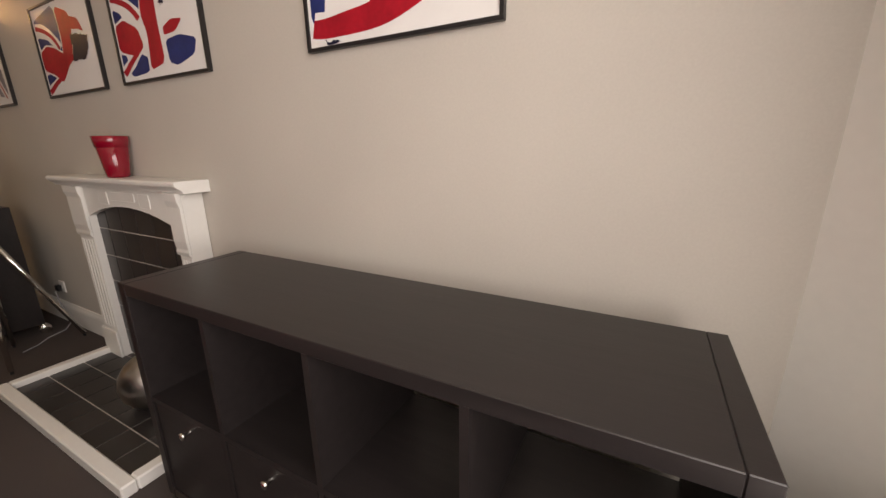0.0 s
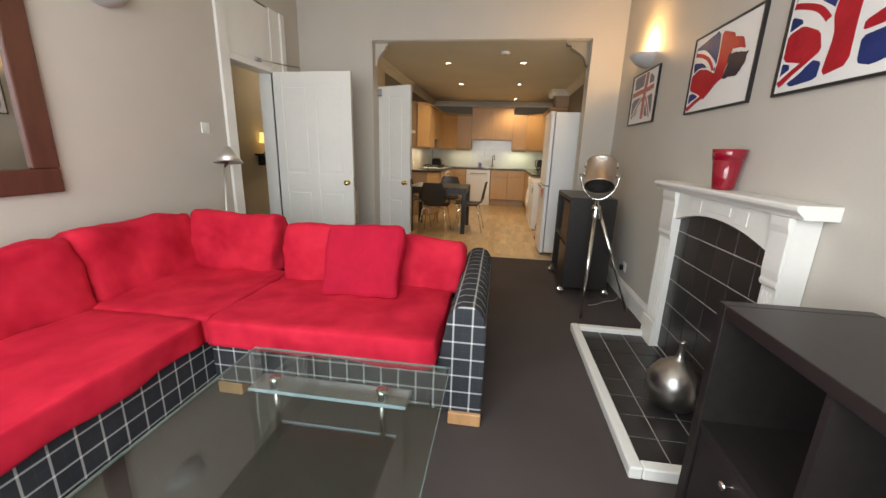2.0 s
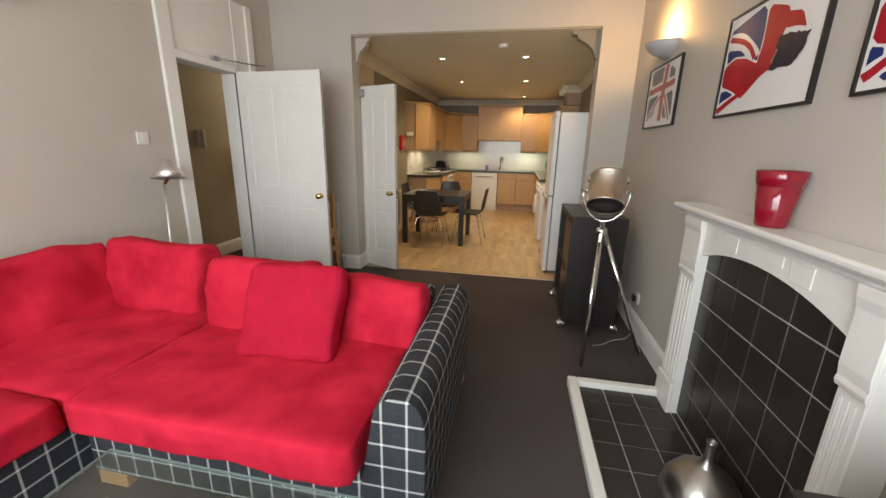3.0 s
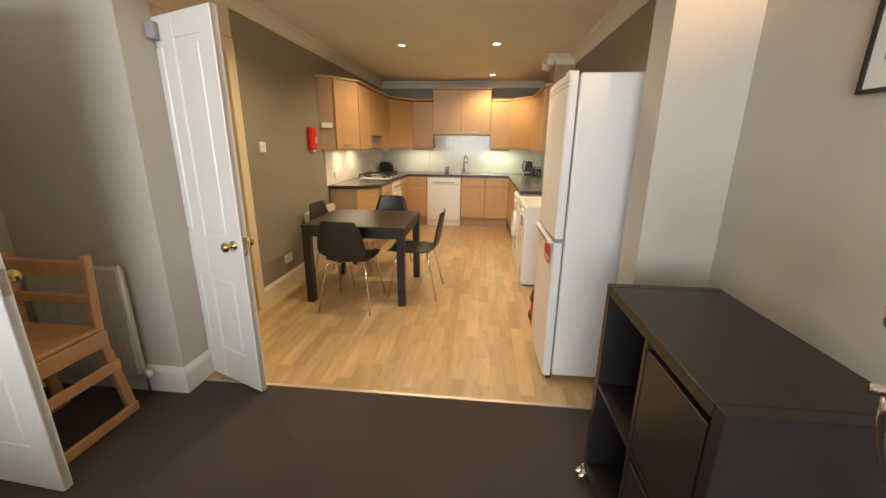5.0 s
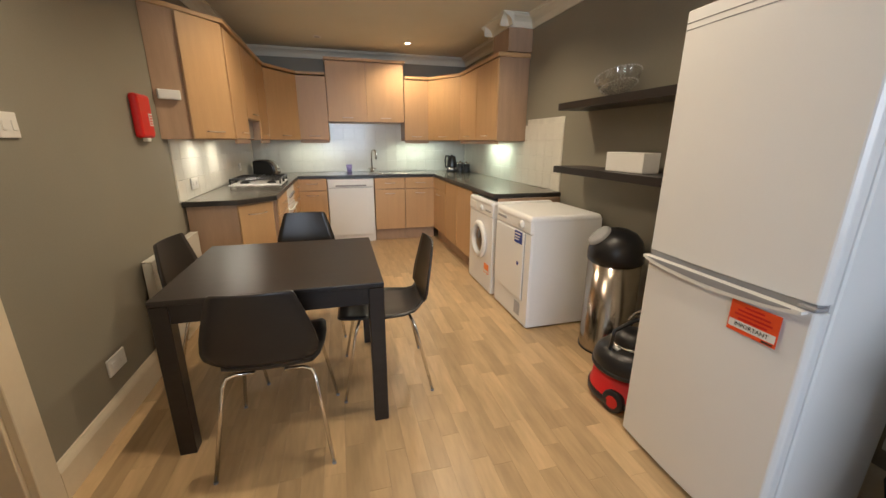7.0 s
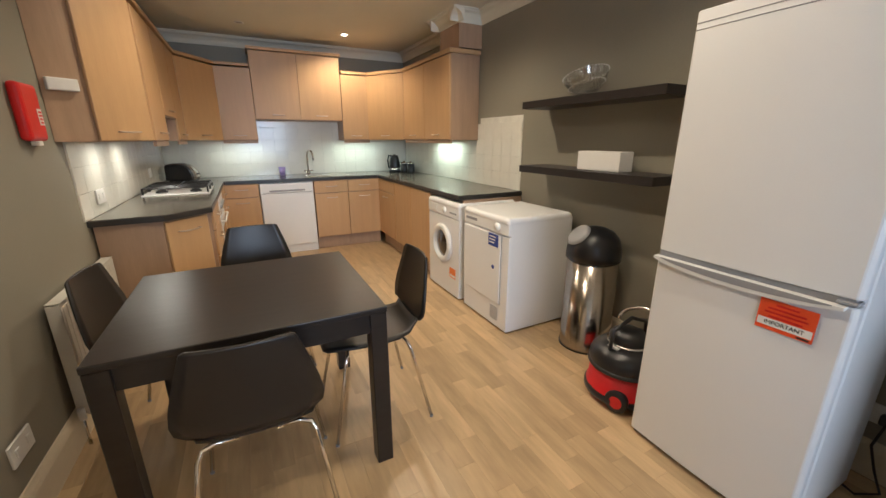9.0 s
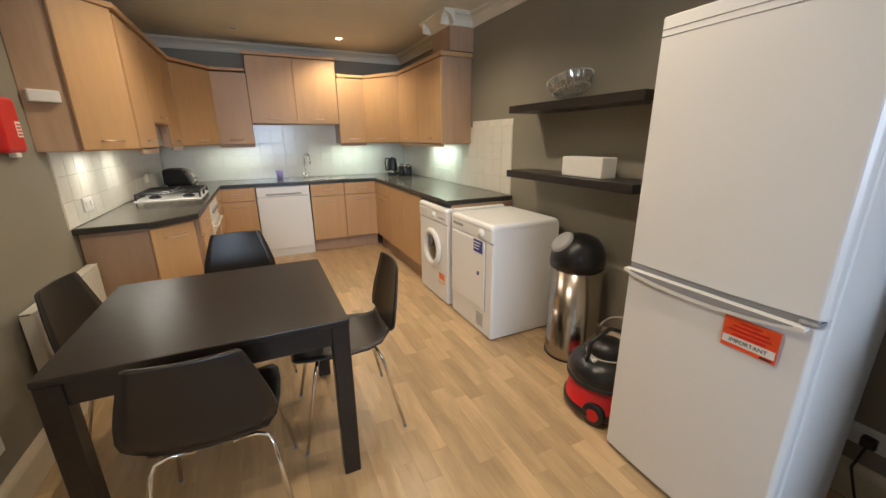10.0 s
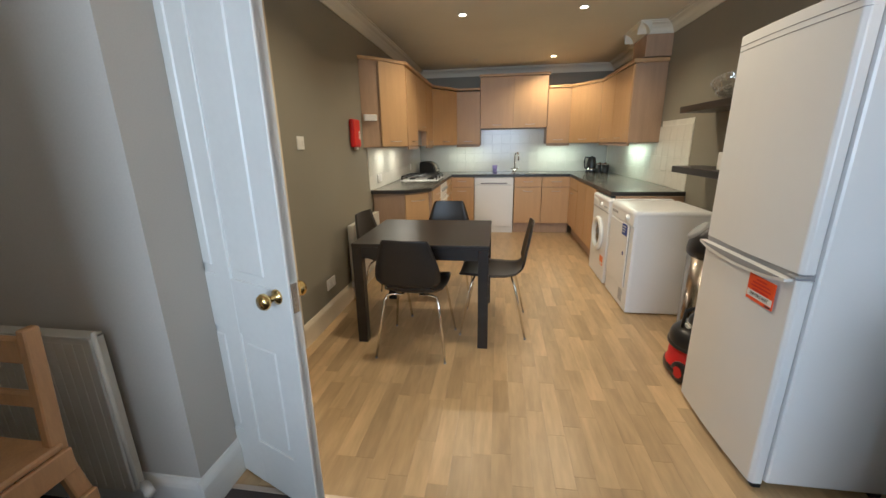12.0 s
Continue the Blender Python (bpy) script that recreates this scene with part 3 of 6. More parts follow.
def unit(name, m, w, depth, z0, z1, fronts, label, kick=False, material=None):
    """A cabinet along its local x with its front at y = 0 and its body behind. fronts: (x0, x1, z0, z1, handle height or None)."""
    u = tagged(new(name), label, "cabinet", "kitchen cabinets")
    BASE[u] = Vector((0, 0, 0))
    bm = box(0, w, 0.002, depth, z0, z1, 0.002)
    if kick:
        box(0.0, w, 0.05, depth, 0.0, z0, bm=bm)
    part("body", bm, M_BEECHDARK, u)
    for x0, x1, a, b, h in fronts:
        d = part("door", box(x0 + 0.002, x1 - 0.002, -0.018, 0.0, a + 0.002, b - 0.002, 0.003), material or M_BEECH, u)
        if h is not None:
            bar_handle((x0 + x1) / 2, h, min(0.13, (x1 - x0) * 0.6), d)
    u.matrix_basis = m
    return u


def back(y0):
    return pose(BF, y0, 0, 0, 0, 90)


def leftrun(x1):
    return pose(x1, LF, 0, 0, 0, 180)


# base units of the back run
unit("base_cabinet", back(-0.845), 0.365, 0.57, 0.15, 0.872, [(0.0, 0.365, 0.72, 0.868, 0.81), (0.0, 0.365, 0.16, 0.715, 0.66)], "beech base cabinet with drawer in the corner", True)
unit("base_cabinet", back(0.135), 0.41, 0.57, 0.15, 0.872, [(0.0, 0.41, 0.72, 0.868, 0.80), (0.0, 0.41, 0.16, 0.715, 0.66)], "beech base cabinet beneath the sink", True)
unit("base_cabinet", back(0.548), 0.418, 0.57, 0.15, 0.872, [(0.0, 0.418, 0.72, 0.868, 0.80), (0.0, 0.418, 0.16, 0.715, 0.66)], "beech base cabinet in the far corner", True)
# right run
unit("base_cabinet", pose(-9.40, RF, 0), 0.49, 0.60, 0.15, 0.872, [(0.0, 0.49, 0.16, 0.868, None)], "plain beech base cabinet beneath the worktop", True)
unit("base_cabinet", pose(-8.905, RF, 0), 0.50, 0.60, 0.15, 0.872, [(0.0, 0.50, 0.16, 0.868, None)], "plain beech base cabinet beside the washing machine", True)
unit("base_cabinet", pose(-10.03, RF, 0), 0.62, 0.60, 0.15, 0.872, [(0.0, 0.62, 0.72, 0.868, None), (0.0, 0.62, 0.16, 0.715, 0.66)], "beech corner base cabinet with drawer front", True)
solid("end_panel", box(-7.838, -7.818, 0.985, 1.58, 0.755, 0.872, 0.002), M_BEECHDARK, "beech rail under the worktop end", "panel")
# left run
unit("base_cabinet", leftrun(-9.50), 0.52, 0.57, 0.15, 0.872, [(0.0, 0.52, 0.72, 0.868, 0.80), (0.0, 0.52, 0.16, 0.715, 0.66)], "beech base cabinet with drawer beside the oven", True)
unit("drawer_cabinet", leftrun(-8.30), 0.575, 0.57, 0.15, 0.872, [(0.0, 0.575, 0.72, 0.868, 0.80), (0, 0.575, 0.53, 0.715, 0.63), (0, 0.575, 0.35, 0.525, 0.44), (0, 0.575, 0.16, 0.345, 0.26)], "beech drawer cabinet under the worktop", True)
# angled end unit
ang = thing("angled_base_cabinet", (-8.2, -1.15, 0), "angled beech end cabinet under the worktop", "cabinet", "kitchen cabinets")
part("body", prism([(-7.97, -1.42), (-7.99, -1.09), (-8.20, -0.872), (-8.295, -0.872), (-8.295, -1.42)], "z", 0.02, 0.872, 0.002), M_BEECHDARK, ang)
a0, a1 = Vector((-7.99, -1.09, 0)), Vector((-8.20, -0.872, 0))
alen = (a1 - a0).length
ang_m = Matrix.Translation(a0) @ pose(0, 0, 0, 0, 0, math.degrees(math.atan2(a1.y - a0.y, a1.x - a0.x)))
door = part("door", moved(box(0.004, alen - 0.004, -0.020, -0.002, 0.16, 0.862, 0.003), ang_m), M_BEECH, ang)
part("handle", moved(tube([(0.08, -0.02, 0.79), (0.08, -0.045, 0.79), (alen / 2, -0.05, 0.787), (alen - 0.08, -0.045, 0.79), (alen - 0.08, -0.02, 0.79)], 0.0048, 8), ang_m), M_NICKEL, door, "bowed satin metal handle", True)

# worktops
top = thing("worktop", (-9.2, -1.1, 0.875), "grey speckled worktop with a dark edge", "worktop")
outline = [(-7.93, KY0), (-7.955, -1.070), (-8.175, -0.825), (-10.005, -0.825), (-10.005, 0.945), (-7.83, 0.945), (-7.83, KY1), (KX0, KY1), (KX0, KY0)]
part("slab", prism(outline, "z", 0.875, 0.908), M_WORKEDGE, top, "dark laminate edge")
inner = [(-7.936, KY0 + 0.001), (-7.962, -1.072), (-8.178, -0.829), (-10.009, -0.829), (-10.009, 0.949), (-7.834, 0.949), (-7.834, KY1 - 0.001), (KX0 + 0.001, KY1 - 0.001), (KX0 + 0.001, KY0 + 0.001)]
part("surface", prism(inner, "z", 0.9075, 0.913), M_WORKTOP, top, "grey speckled laminate")

# wall cabinets
def upper(name, m, w, z0, z1, doors, label, depth=0.32):
    fronts = [(w * k / doors, w * (k + 1) / doors, z0 + 0.005, z1 - 0.005, z0 + 0.055) for k in range(doors)]
    return unit(name, m, w, depth, z0, z1, fronts, label)


UF = -10.30
upper("wall_cabinet", pose(UF, -0.405, 0, 0, 0, 90), 1.005, 1.585, 2.33, 2, "tall double beech wall cabinet above the sink", depth=0.315)
upper("wall_cabinet", pose(UF, -0.775, 0, 0, 0, 90), 0.368, UZ0, UZ1, 1, "beech wall cabinet with a single door", depth=0.315)
upper("wall_cabinet", pose(UF, 0.604, 0, 0, 0, 90), 0.34, UZ0, UZ1, 1, "beech wall cabinet with a single door", depth=0.315)
upper("wall_cabinet", pose(-9.80, 1.27, 0), 0.62, UZ0, UZ1, 1, "beech wall cabinet above the kettle", depth=0.315)
upper("wall_cabinet", pose(-9.18, 1.27, 0), 0.60, UZ0, UZ1, 1, "beech wall cabinet at the run's end", depth=0.315)
upper("wall_cabinet", pose(-8.21, -1.085, 0, 0, 0, 180), 0.50, UZ0, UZ1, 1, "beech wall cabinet above the splashback lights", depth=0.34)
upper("wall_cabinet", pose(-9.32, -1.085, 0, 0, 0, 180), 0.50, UZ0, UZ1, 1, "beech wall cabinet beside the hood", depth=0.34)
hood = unit("hood_cabinet", pose(-8.715, -1.085, 0, 0, 0, 180), 0.60, 0.34, 1.53, UZ1, [(0, 0.6, 1.535, UZ1 - 0.005, 1.58)], "beech hood cabinet with an open slot above the hob")
part("hood_body", box(0.01, 0.59, 0.06, 0.338, 1.36, 1.528), M_GREYP, hood, "grey extractor body")
part("side", box(0.0, 0.015, 0.0, 0.338, 1.35, 1.528), M_BEECHDARK, hood)
part("side", box(0.585, 0.60, 0.0, 0.338, 1.35, 1.528), M_BEECHDARK, hood)


def angled_upper(points, door_from, door_to, label, ztop):
    """A wall cabinet with a slanting front."""
    c = thing("corner_wall_cabinet", ((door_from[0] + door_to[0]) / 2, (door_from[1] + door_to[1]) / 2, UZ0), label, "cabinet", "kitchen cabinets")
    part("body", prism(points, "z", UZ0, ztop, 0.002), M_BEECHDARK, c)
    p, q = Vector((*door_from, 0)), Vector((*door_to, 0))
    n = (q - p).length
    m = Matrix.Translation(p) @ pose(0, 0, 0, 0, 0, math.degrees(math.atan2(q.y - p.y, q.x - p.x)))
    d = part("door", moved(box(0.004, n - 0.004, -0.020, -0.002, UZ0 + 0.005, ztop - 0.005, 0.003), m), M_BEECH, c)
    part("handle", moved(tube([(n / 2 - 0.06, -0.02, UZ0 + 0.055), (n / 2 - 0.06, -0.045, UZ0 + 0.055), (n / 2, -0.049, UZ0 + 0.052), (n / 2 + 0.06, -0.045, UZ0 + 0.055), (n / 2 + 0.06, -0.02, UZ0 + 0.055)], 0.0048, 8), m), M_NICKEL, d, "bowed satin metal handle", True)


angled_upper([(-7.80, KY0 + 0.002), (-7.915, -1.285), (-8.195, -1.085), (-8.205, -1.085), (-8.205, KY0 + 0.002)], (-7.915, -1.285), (-8.195, -1.085), "beech end wall cabinet with a slanting door", UZ1 + 0.01)
angled_upper([(-10.615, -1.425), (-9.83, -1.425), (-9.83, -1.085), (-10.30, -0.78), (-10.615, -0.78)], (-9.83, -1.085), (-10.30, -0.78), "beech corner wall cabinet with a slanting door", UZ1)
angled_upper([(-10.615, 1.585), (-10.615, 0.95), (-10.30, 0.95), (-9.81, 1.27), (-9.81, 1.585)], (-10.30, 0.95), (-9.81, 1.27), "beech corner wall cabinet with a slanting door", UZ1)
# rails above and below the wall cabinets
bm = prism([(-7.785, KY0), (-7.895, -1.30), (-8.19, -1.055), (-9.82, -1.055), (-10.27, -0.76), (-10.27, -0.415), (-10.62, -0.415), (-10.62, KY0)], "z", UZ1 + 0.011, UZ1 + 0.042, 0.004)
prism([(-8.565, KY1), (-8.565, 1.245), (-9.82, 1.245), (-10.27, 0.94), (-10.27, 0.615), (-10.62, 0.615), (-10.62, KY1)], "z", UZ1 + 0.002, UZ1 + 0.042, 0.004, bm=bm)
box(-10.62, -10.265, -0.42, 0.62, 2.332, 2.365, 0.004, bm=bm)
tagged(part("cabinet_cornice", bm, M_BEECH), "beech moulding along the cabinet tops", "moulding")
for a, b, c, d in ((-8.72, -8.25, -1.095, -1.075), (-9.83, -9.32, -1.095, -1.075), (-10.315, -10.295, -0.775, -0.41), (-10.315, -10.295, 0.61, 0.95), (-9.80, -8.58, 1.265, 1.285)):
    solid("light_pelmet", box(a, b, c, d, UZ0 - 0.032, UZ0, 0.002), M_BEECHDARK, "beech pelmet strip under the wall cabinets", "moulding", "pelmets")


# ---- white appliances ----
fx0, fx1, fy0, fy1, fh = -6.078, -5.464, 0.916, 1.43, 1.797
fr = thing("fridge_freezer", ((fx0 + fx1) / 2, (fy0 + fy1) / 2, 0), "tall white fridge freezer with an orange warning sticker", "fridge")
part("cabinet", box(fx0, fx1, fy0 + 0.065, fy1, 0.03, fh, 0.012, 2), M_FRIDGE, fr)
split = 0.905


def bowed(z0, z1):
    """A softly bowed door front."""
    pts = [(fx1, fy0 + 0.055), (fx1, fy0 + 0.022), (fx1 - 0.012, fy0 + 0.008)]
    for k in range(1, 8):
        u = k / 8
        pts.append((fx1 - 0.012 + (fx0 + 0.012 - fx1 + 0.012) * u, fy0 + 0.008 - 0.012 * math.sin(math.pi * u)))
    pts += [(fx0 + 0.012, fy0 + 0.008), (fx0, fy0 + 0.022), (fx0, fy0 + 0.055)]
    return prism(pts, "z", z0, z1, 0.003)


d1 = part("door", bowed(split + 0.012, fh - 0.002), M_FRIDGE, fr)
d2 = part("door", bowed(0.026, split - 0.012), M_FRIDGE, fr)
for tz in (fh - 0.046, fh - 0.068):
    part("top_trim", moved(bowed(tz, tz + 0.0065), pose(0, -0.0016, 0)), M_GREYP, d1, "thin grey trim line")
part("seal", box(fx0 + 0.01, fx1 - 0.012, fy0 + 0.012, fy0 + 0.066, split - 0.014, split + 0.014), M_GREYP, fr, "grey door seal")
grip = []
for k in range(13):
    u = k / 12
    grip.append((fx0 + 0.006 + (fx1 - fx0 - 0.03) * u, split - 0.020 - 0.030 * math.sin(math.pi * min(1, u * 1.05)) ** 0.6))
bm = prism([(x, z) for x, z in grip] + [(x, split - 0.010) for x, z in reversed(grip)], "y", fy0 - 0.022, fy0 + 0.006)
part("handle", bm, M_PLASTIC, d2, "white curved grip")
scoop = [(fx0 + 0.035 + (fx1 - fx0 - 0.085) * k / 12, split - 0.014 - 0.022 * math.sin(math.pi * k / 12) ** 0.7) for k in range(13)]
part("grip_recess", prism(scoop + [(scoop[-1][0], split - 0.011), (scoop[0][0], split - 0.011)], "y", fy0 - 0.0232, fy0 - 0.010), M_GREYP, d2, "grey recess behind the grip")
part("hinge", box(fx1 - 0.05, fx1 - 0.004, fy0 - 0.002, fy0 + 0.05, split - 0.006, split + 0.004, 0.002), M_GREYP, fr, "grey metal hinge")
part("foot_strip", box(fx0 + 0.01, fx1 - 0.01, fy0 + 0.03, fy0 + 0.06, 0.0, 0.03), M_DARKP, fr, "black plinth")
part("foot", box(fx0 + 0.02, fx0 + 0.06, fy1 - 0.06, fy1 - 0.02, 0.0, 0.03), M_DARKP, fr)
part("foot", box(fx1 - 0.06, fx1 - 0.02, fy1 - 0.06, fy1 - 0.02, 0.0, 0.03), M_DARKP, fr)
part("hinge_cover", box(fx1 - 0.09, fx1 - 0.02, fy0 + 0.005, fy0 + 0.06, fh - 0.004, fh + 0.012, 0.004), M_PLASTIC, fr)


def lettered(name, text, size, m, material, parent):
    """Words set flat on a surface with the built-in font, made into a mesh."""
    cu = bpy.data.curves.new(name, "FONT")
    cu.body, cu.size, cu.extrude, cu.align_x, cu.align_y = text, size, 0.0002, "CENTER", "CENTER"
    tmp = new("tmp", cu)
    me = bpy.data.meshes.new_from_object(tmp.evaluated_get(bpy.context.evaluated_depsgraph_get()))
    bpy.data.objects.remove(tmp)
    bm = bmesh.new()
    bm.from_mesh(me)
    bpy.data.meshes.remove(me)
    return part(name, moved(bm, m), material, parent)


lz0, lz1, lx0, lx1 = 0.748, 0.852, -5.688, -5.536
bm = box(lx0, lx1, fy0 - 0.0065, fy0 - 0.0045, lz0, lz1)
sticker = part("sticker", bm, M_ORANGE, d2, "orange and white warning sticker")
part("band", box(lx0 + 0.004, lx1 - 0.004, fy0 - 0.0075, fy0 - 0.0068, lz0 + 0.014, lz0 + 0.040), M_PAPER, sticker)
lettered("word", "IMPORTANT", 0.019, pose((lx0 + lx1) / 2, fy0 - 0.0082, lz0 + 0.027, 90), M_INK, sticker)
for k, w in enumerate((0.06, 0.10, 0.115, 0.09)):
    part("line", box((lx0 + lx1) / 2 - w / 2, (lx0 + lx1) / 2 + w / 2, fy0 - 0.0075, fy0 - 0.0068, lz1 - 0.017 - k * 0.014, lz1 - 0.011 - k * 0.014), M_REDP, sticker)
part("mark", box(lx1 - 0.04, lx1 - 0.008, fy0 - 0.0075, fy0 - 0.0068, lz0 + 0.004, lz0 + 0.010), M_INK, sticker)


def laundry(name, x0, x1, y0, y1, h, label):
    u = thing(name, ((x0 + x1) / 2, (y0 + y1) / 2, 0), label, "appliance")
    part("body", box(x0, x1, y0 + 0.02, y1, 0.012, h - 0.03, 0.008, 2), M_APPL, u)
    part("top", box(x0 - 0.002, x1 + 0.002, y0 - 0.004, y1, h - 0.060, h, 0.029, 5), M_APPL, u)
    for x in (x0 + 0.05, x1 - 0.05):
        for y in (y0 + 0.06, y1 - 0.06):
            part("foot", lathe([(0, 0), (0.02, 0), (0.02, 0.013), (0, 0.013)], (x, y, 0), 10), M_DARKP, u)
    return u


# washing machine
wx0, wx1, wy0 = -8.385, -7.79, 0.925
w = laundry("washing_machine", wx0, wx1, wy0, 1.50, 0.85, "white front-loading washing machine under the worktop")
part("control_panel", box(wx0 + 0.002, wx1 - 0.002, wy0, wy0 + 0.03, 0.715, 0.815, 0.008, 2), M_APPL, w)
part("front", box(wx0 + 0.002, wx1 - 0.002, wy0 + 0.006, wy0 + 0.03, 0.014, 0.71, 0.006, 2), M_APPL, w)
wc = ((wx0 + wx1) / 2, wy0 + 0.004, 0.46)
ring = part("door", lathe([(0.125, 0), (0.175, 0), (0.178, 0.015), (0.160, 0.032), (0.130, 0.030), (0.125, 0)], wc, 32, turn=pose(0, 0, 0, 90)), M_PLASTIC, w, "white porthole door ring", True)
part("porthole", lathe([(0, 0.022), (0.06, 0.018), (0.11, 0.008), (0.128, 0.002), (0.128, -0.004), (0, -0.004)], wc, 32, turn=pose(0, 0, 0, 90)), M_PORTHOLE, ring, "dark porthole glass", True)
part("dial", lathe([(0.028, 0), (0.026, 0.014), (0.0, 0.016)], (wx0 + 0.34, wy0, 0.765), 20, turn=pose(0, 0, 0, 90)), M_PLASTIC, w, "", True)
part("drawer", box(wx0 + 0.03, wx0 + 0.19, wy0 - 0.004, wy0 + 0.004, 0.735, 0.80, 0.003), M_PLASTIC, w)
for k in range(4):
    part("button", box(wx1 - 0.16 + k * 0.032, wx1 - 0.14 + k * 0.032, wy0 - 0.004, wy0 + 0.002, 0.75, 0.765, 0.002), M_GREYP, w)
part("sticker", box(wx1 - 0.17, wx1 - 0.06, wy0 + 0.0035, wy0 + 0.0055, 0.175, 0.265), M_AMBER, w, "orange warning sticker")
part("sticker_line", box(wx1 - 0.165, wx1 - 0.065, wy0 + 0.0028, wy0 + 0.0034, 0.185, 0.205), M_PAPER, w)

# tumble dryer
tx0, tx1, ty0 = -7.715, -7.115, 0.93
w = laundry("tumble_dryer", tx0, tx1, ty0, 1.50, 0.85, "white tumble dryer with a blue sticker")
part("control_panel", box(tx0 + 0.002, tx1 - 0.002, ty0, ty0 + 0.03, 0.725, 0.815, 0.010, 2), M_APPL, w)
part("front", box(tx0 + 0.002, tx1 - 0.002, ty0 + 0.008, ty0 + 0.03, 0.014, 0.72, 0.006, 2), M_APPL, w)
dr = part("door", box(tx0 + 0.01, tx1 - 0.09, ty0 - 0.002, ty0 + 0.012, 0.20, 0.715, 0.006, 2), M_APPL, w)
part("gap", box(tx1 - 0.089, tx1 - 0.083, ty0 + 0.004, ty0 + 0.0085, 0.20, 0.715), M_GREYP, w, "grey door gap")
part("dial", lathe([(0.030, 0), (0.027, 0.018), (0.0, 0.02)], (tx1 - 0.13, ty0, 0.775), 20, turn=pose(0, 0, 0, 90)), M_PLASTIC, w, "", True)
part("panel_grip", box(tx0 + 0.04, tx0 + 0.20, ty0 - 0.003, ty0 + 0.003, 0.765, 0.785, 0.002), M_GREYP, w)
part("sticker", box(tx1 - 0.235, tx1 - 0.115, ty0 - 0.0045, ty0 - 0.0022, 0.625, 0.715), M_BLUE, w, "blue and white sticker")
for k in range(3):
    part("sticker_line", box(tx1 - 0.225, tx1 - 0.14 - 0.01 * k, ty0 - 0.0052, ty0 - 0.0046, 0.690 - 0.022 * k, 0.699 - 0.022 * k), M_PAPER, w)
part("seal_mark", lathe([(0, 0.002), (0.016, 0.002), (0.016, 0)], (tx1 - 0.17, ty0 - 0.002, 0.47), 16, turn=pose(0, 0, 0, 90)), M_BLUE, w)
for k in range(6):
    part("vent_slot", box(tx1 - 0.20, tx1 - 0.11, ty0 + 0.0045, ty0 + 0.0082, 0.065 + 0.018 * k, 0.072 + 0.018 * k), M_GREYP, w)

# dishwasher
dx, dy0, dy1 = -10.02, -0.473, 0.125
w = thing("dishwasher", (dx - 0.28, -0.17, 0), "white dishwasher under the worktop", "dishwasher")
part("body", box(dx - 0.56, dx - 0.02, dy0, dy1, 0.02, 0.868, 0.004), M_APPL, w)
part("door", box(dx - 0.02, dx + 0.01, dy0 + 0.004, dy1 - 0.004, 0.10, 0.745, 0.006, 2), M_APPL, w)
p = part("control_panel", box(dx - 0.02, dx + 0.014, dy0 + 0.004, dy1 - 0.004, 0.752, 0.862, 0.006, 2), M_APPL, w)
part("grip", box(dx + 0.012, dx + 0.020, dy0 + 0.10, dy1 - 0.10, 0.765, 0.785, 0.004), M_GREYP, p, "grey recessed grip")
part("plinth", box(dx - 0.06, dx - 0.015, dy0 + 0.004, dy1 - 0.004, 0.0, 0.095), M_APPL, w)

# oven under the hob
ox0, ox1, oy = -9.49, -8.89, LF
w = thing("built_in_oven", ((ox0 + ox1) / 2, oy - 0.25, 0.15), "white built-in oven below the hob", "oven")
part("body", box(ox0, ox1, oy - 0.55, oy, 0.15, 0.872, 0.003), M_APPL, w)
part("door", box(ox0 + 0.01, ox1 - 0.01, oy, oy + 0.022, 0.17, 0.70, 0.006, 2), M_APPL, w)
part("window", box(ox0 + 0.09, ox1 - 0.09, oy + 0.0222, oy + 0.025, 0.28, 0.60), M_PORTHOLE, w, "dark oven window")
p = part("control_panel", box(ox0 + 0.01, ox1 - 0.01, oy, oy + 0.02, 0.715, 0.865, 0.005, 2), M_APPL, w)
for k in range(5):
    part("knob", lathe([(0.019, 0), (0.016, 0.018), (0, 0.02)], (ox0 + 0.10 + k * 0.10, oy + 0.02, 0.79), 14, turn=pose(0, 0, 0, -90)), M_GREYP, p, "", True)
part("handle", tube([(ox0 + 0.06, oy + 0.02, 0.665), (ox0 + 0.06, oy + 0.05, 0.665), (ox1 - 0.06, oy + 0.05, 0.665), (ox1 - 0.06, oy + 0.02, 0.665)], 0.008, 8), M_PLASTIC, w, "", True)
part("plinth", box(ox0, ox1, oy - 0.10, oy - 0.05, 0.0, 0.15), M_BEECHDARK, w)

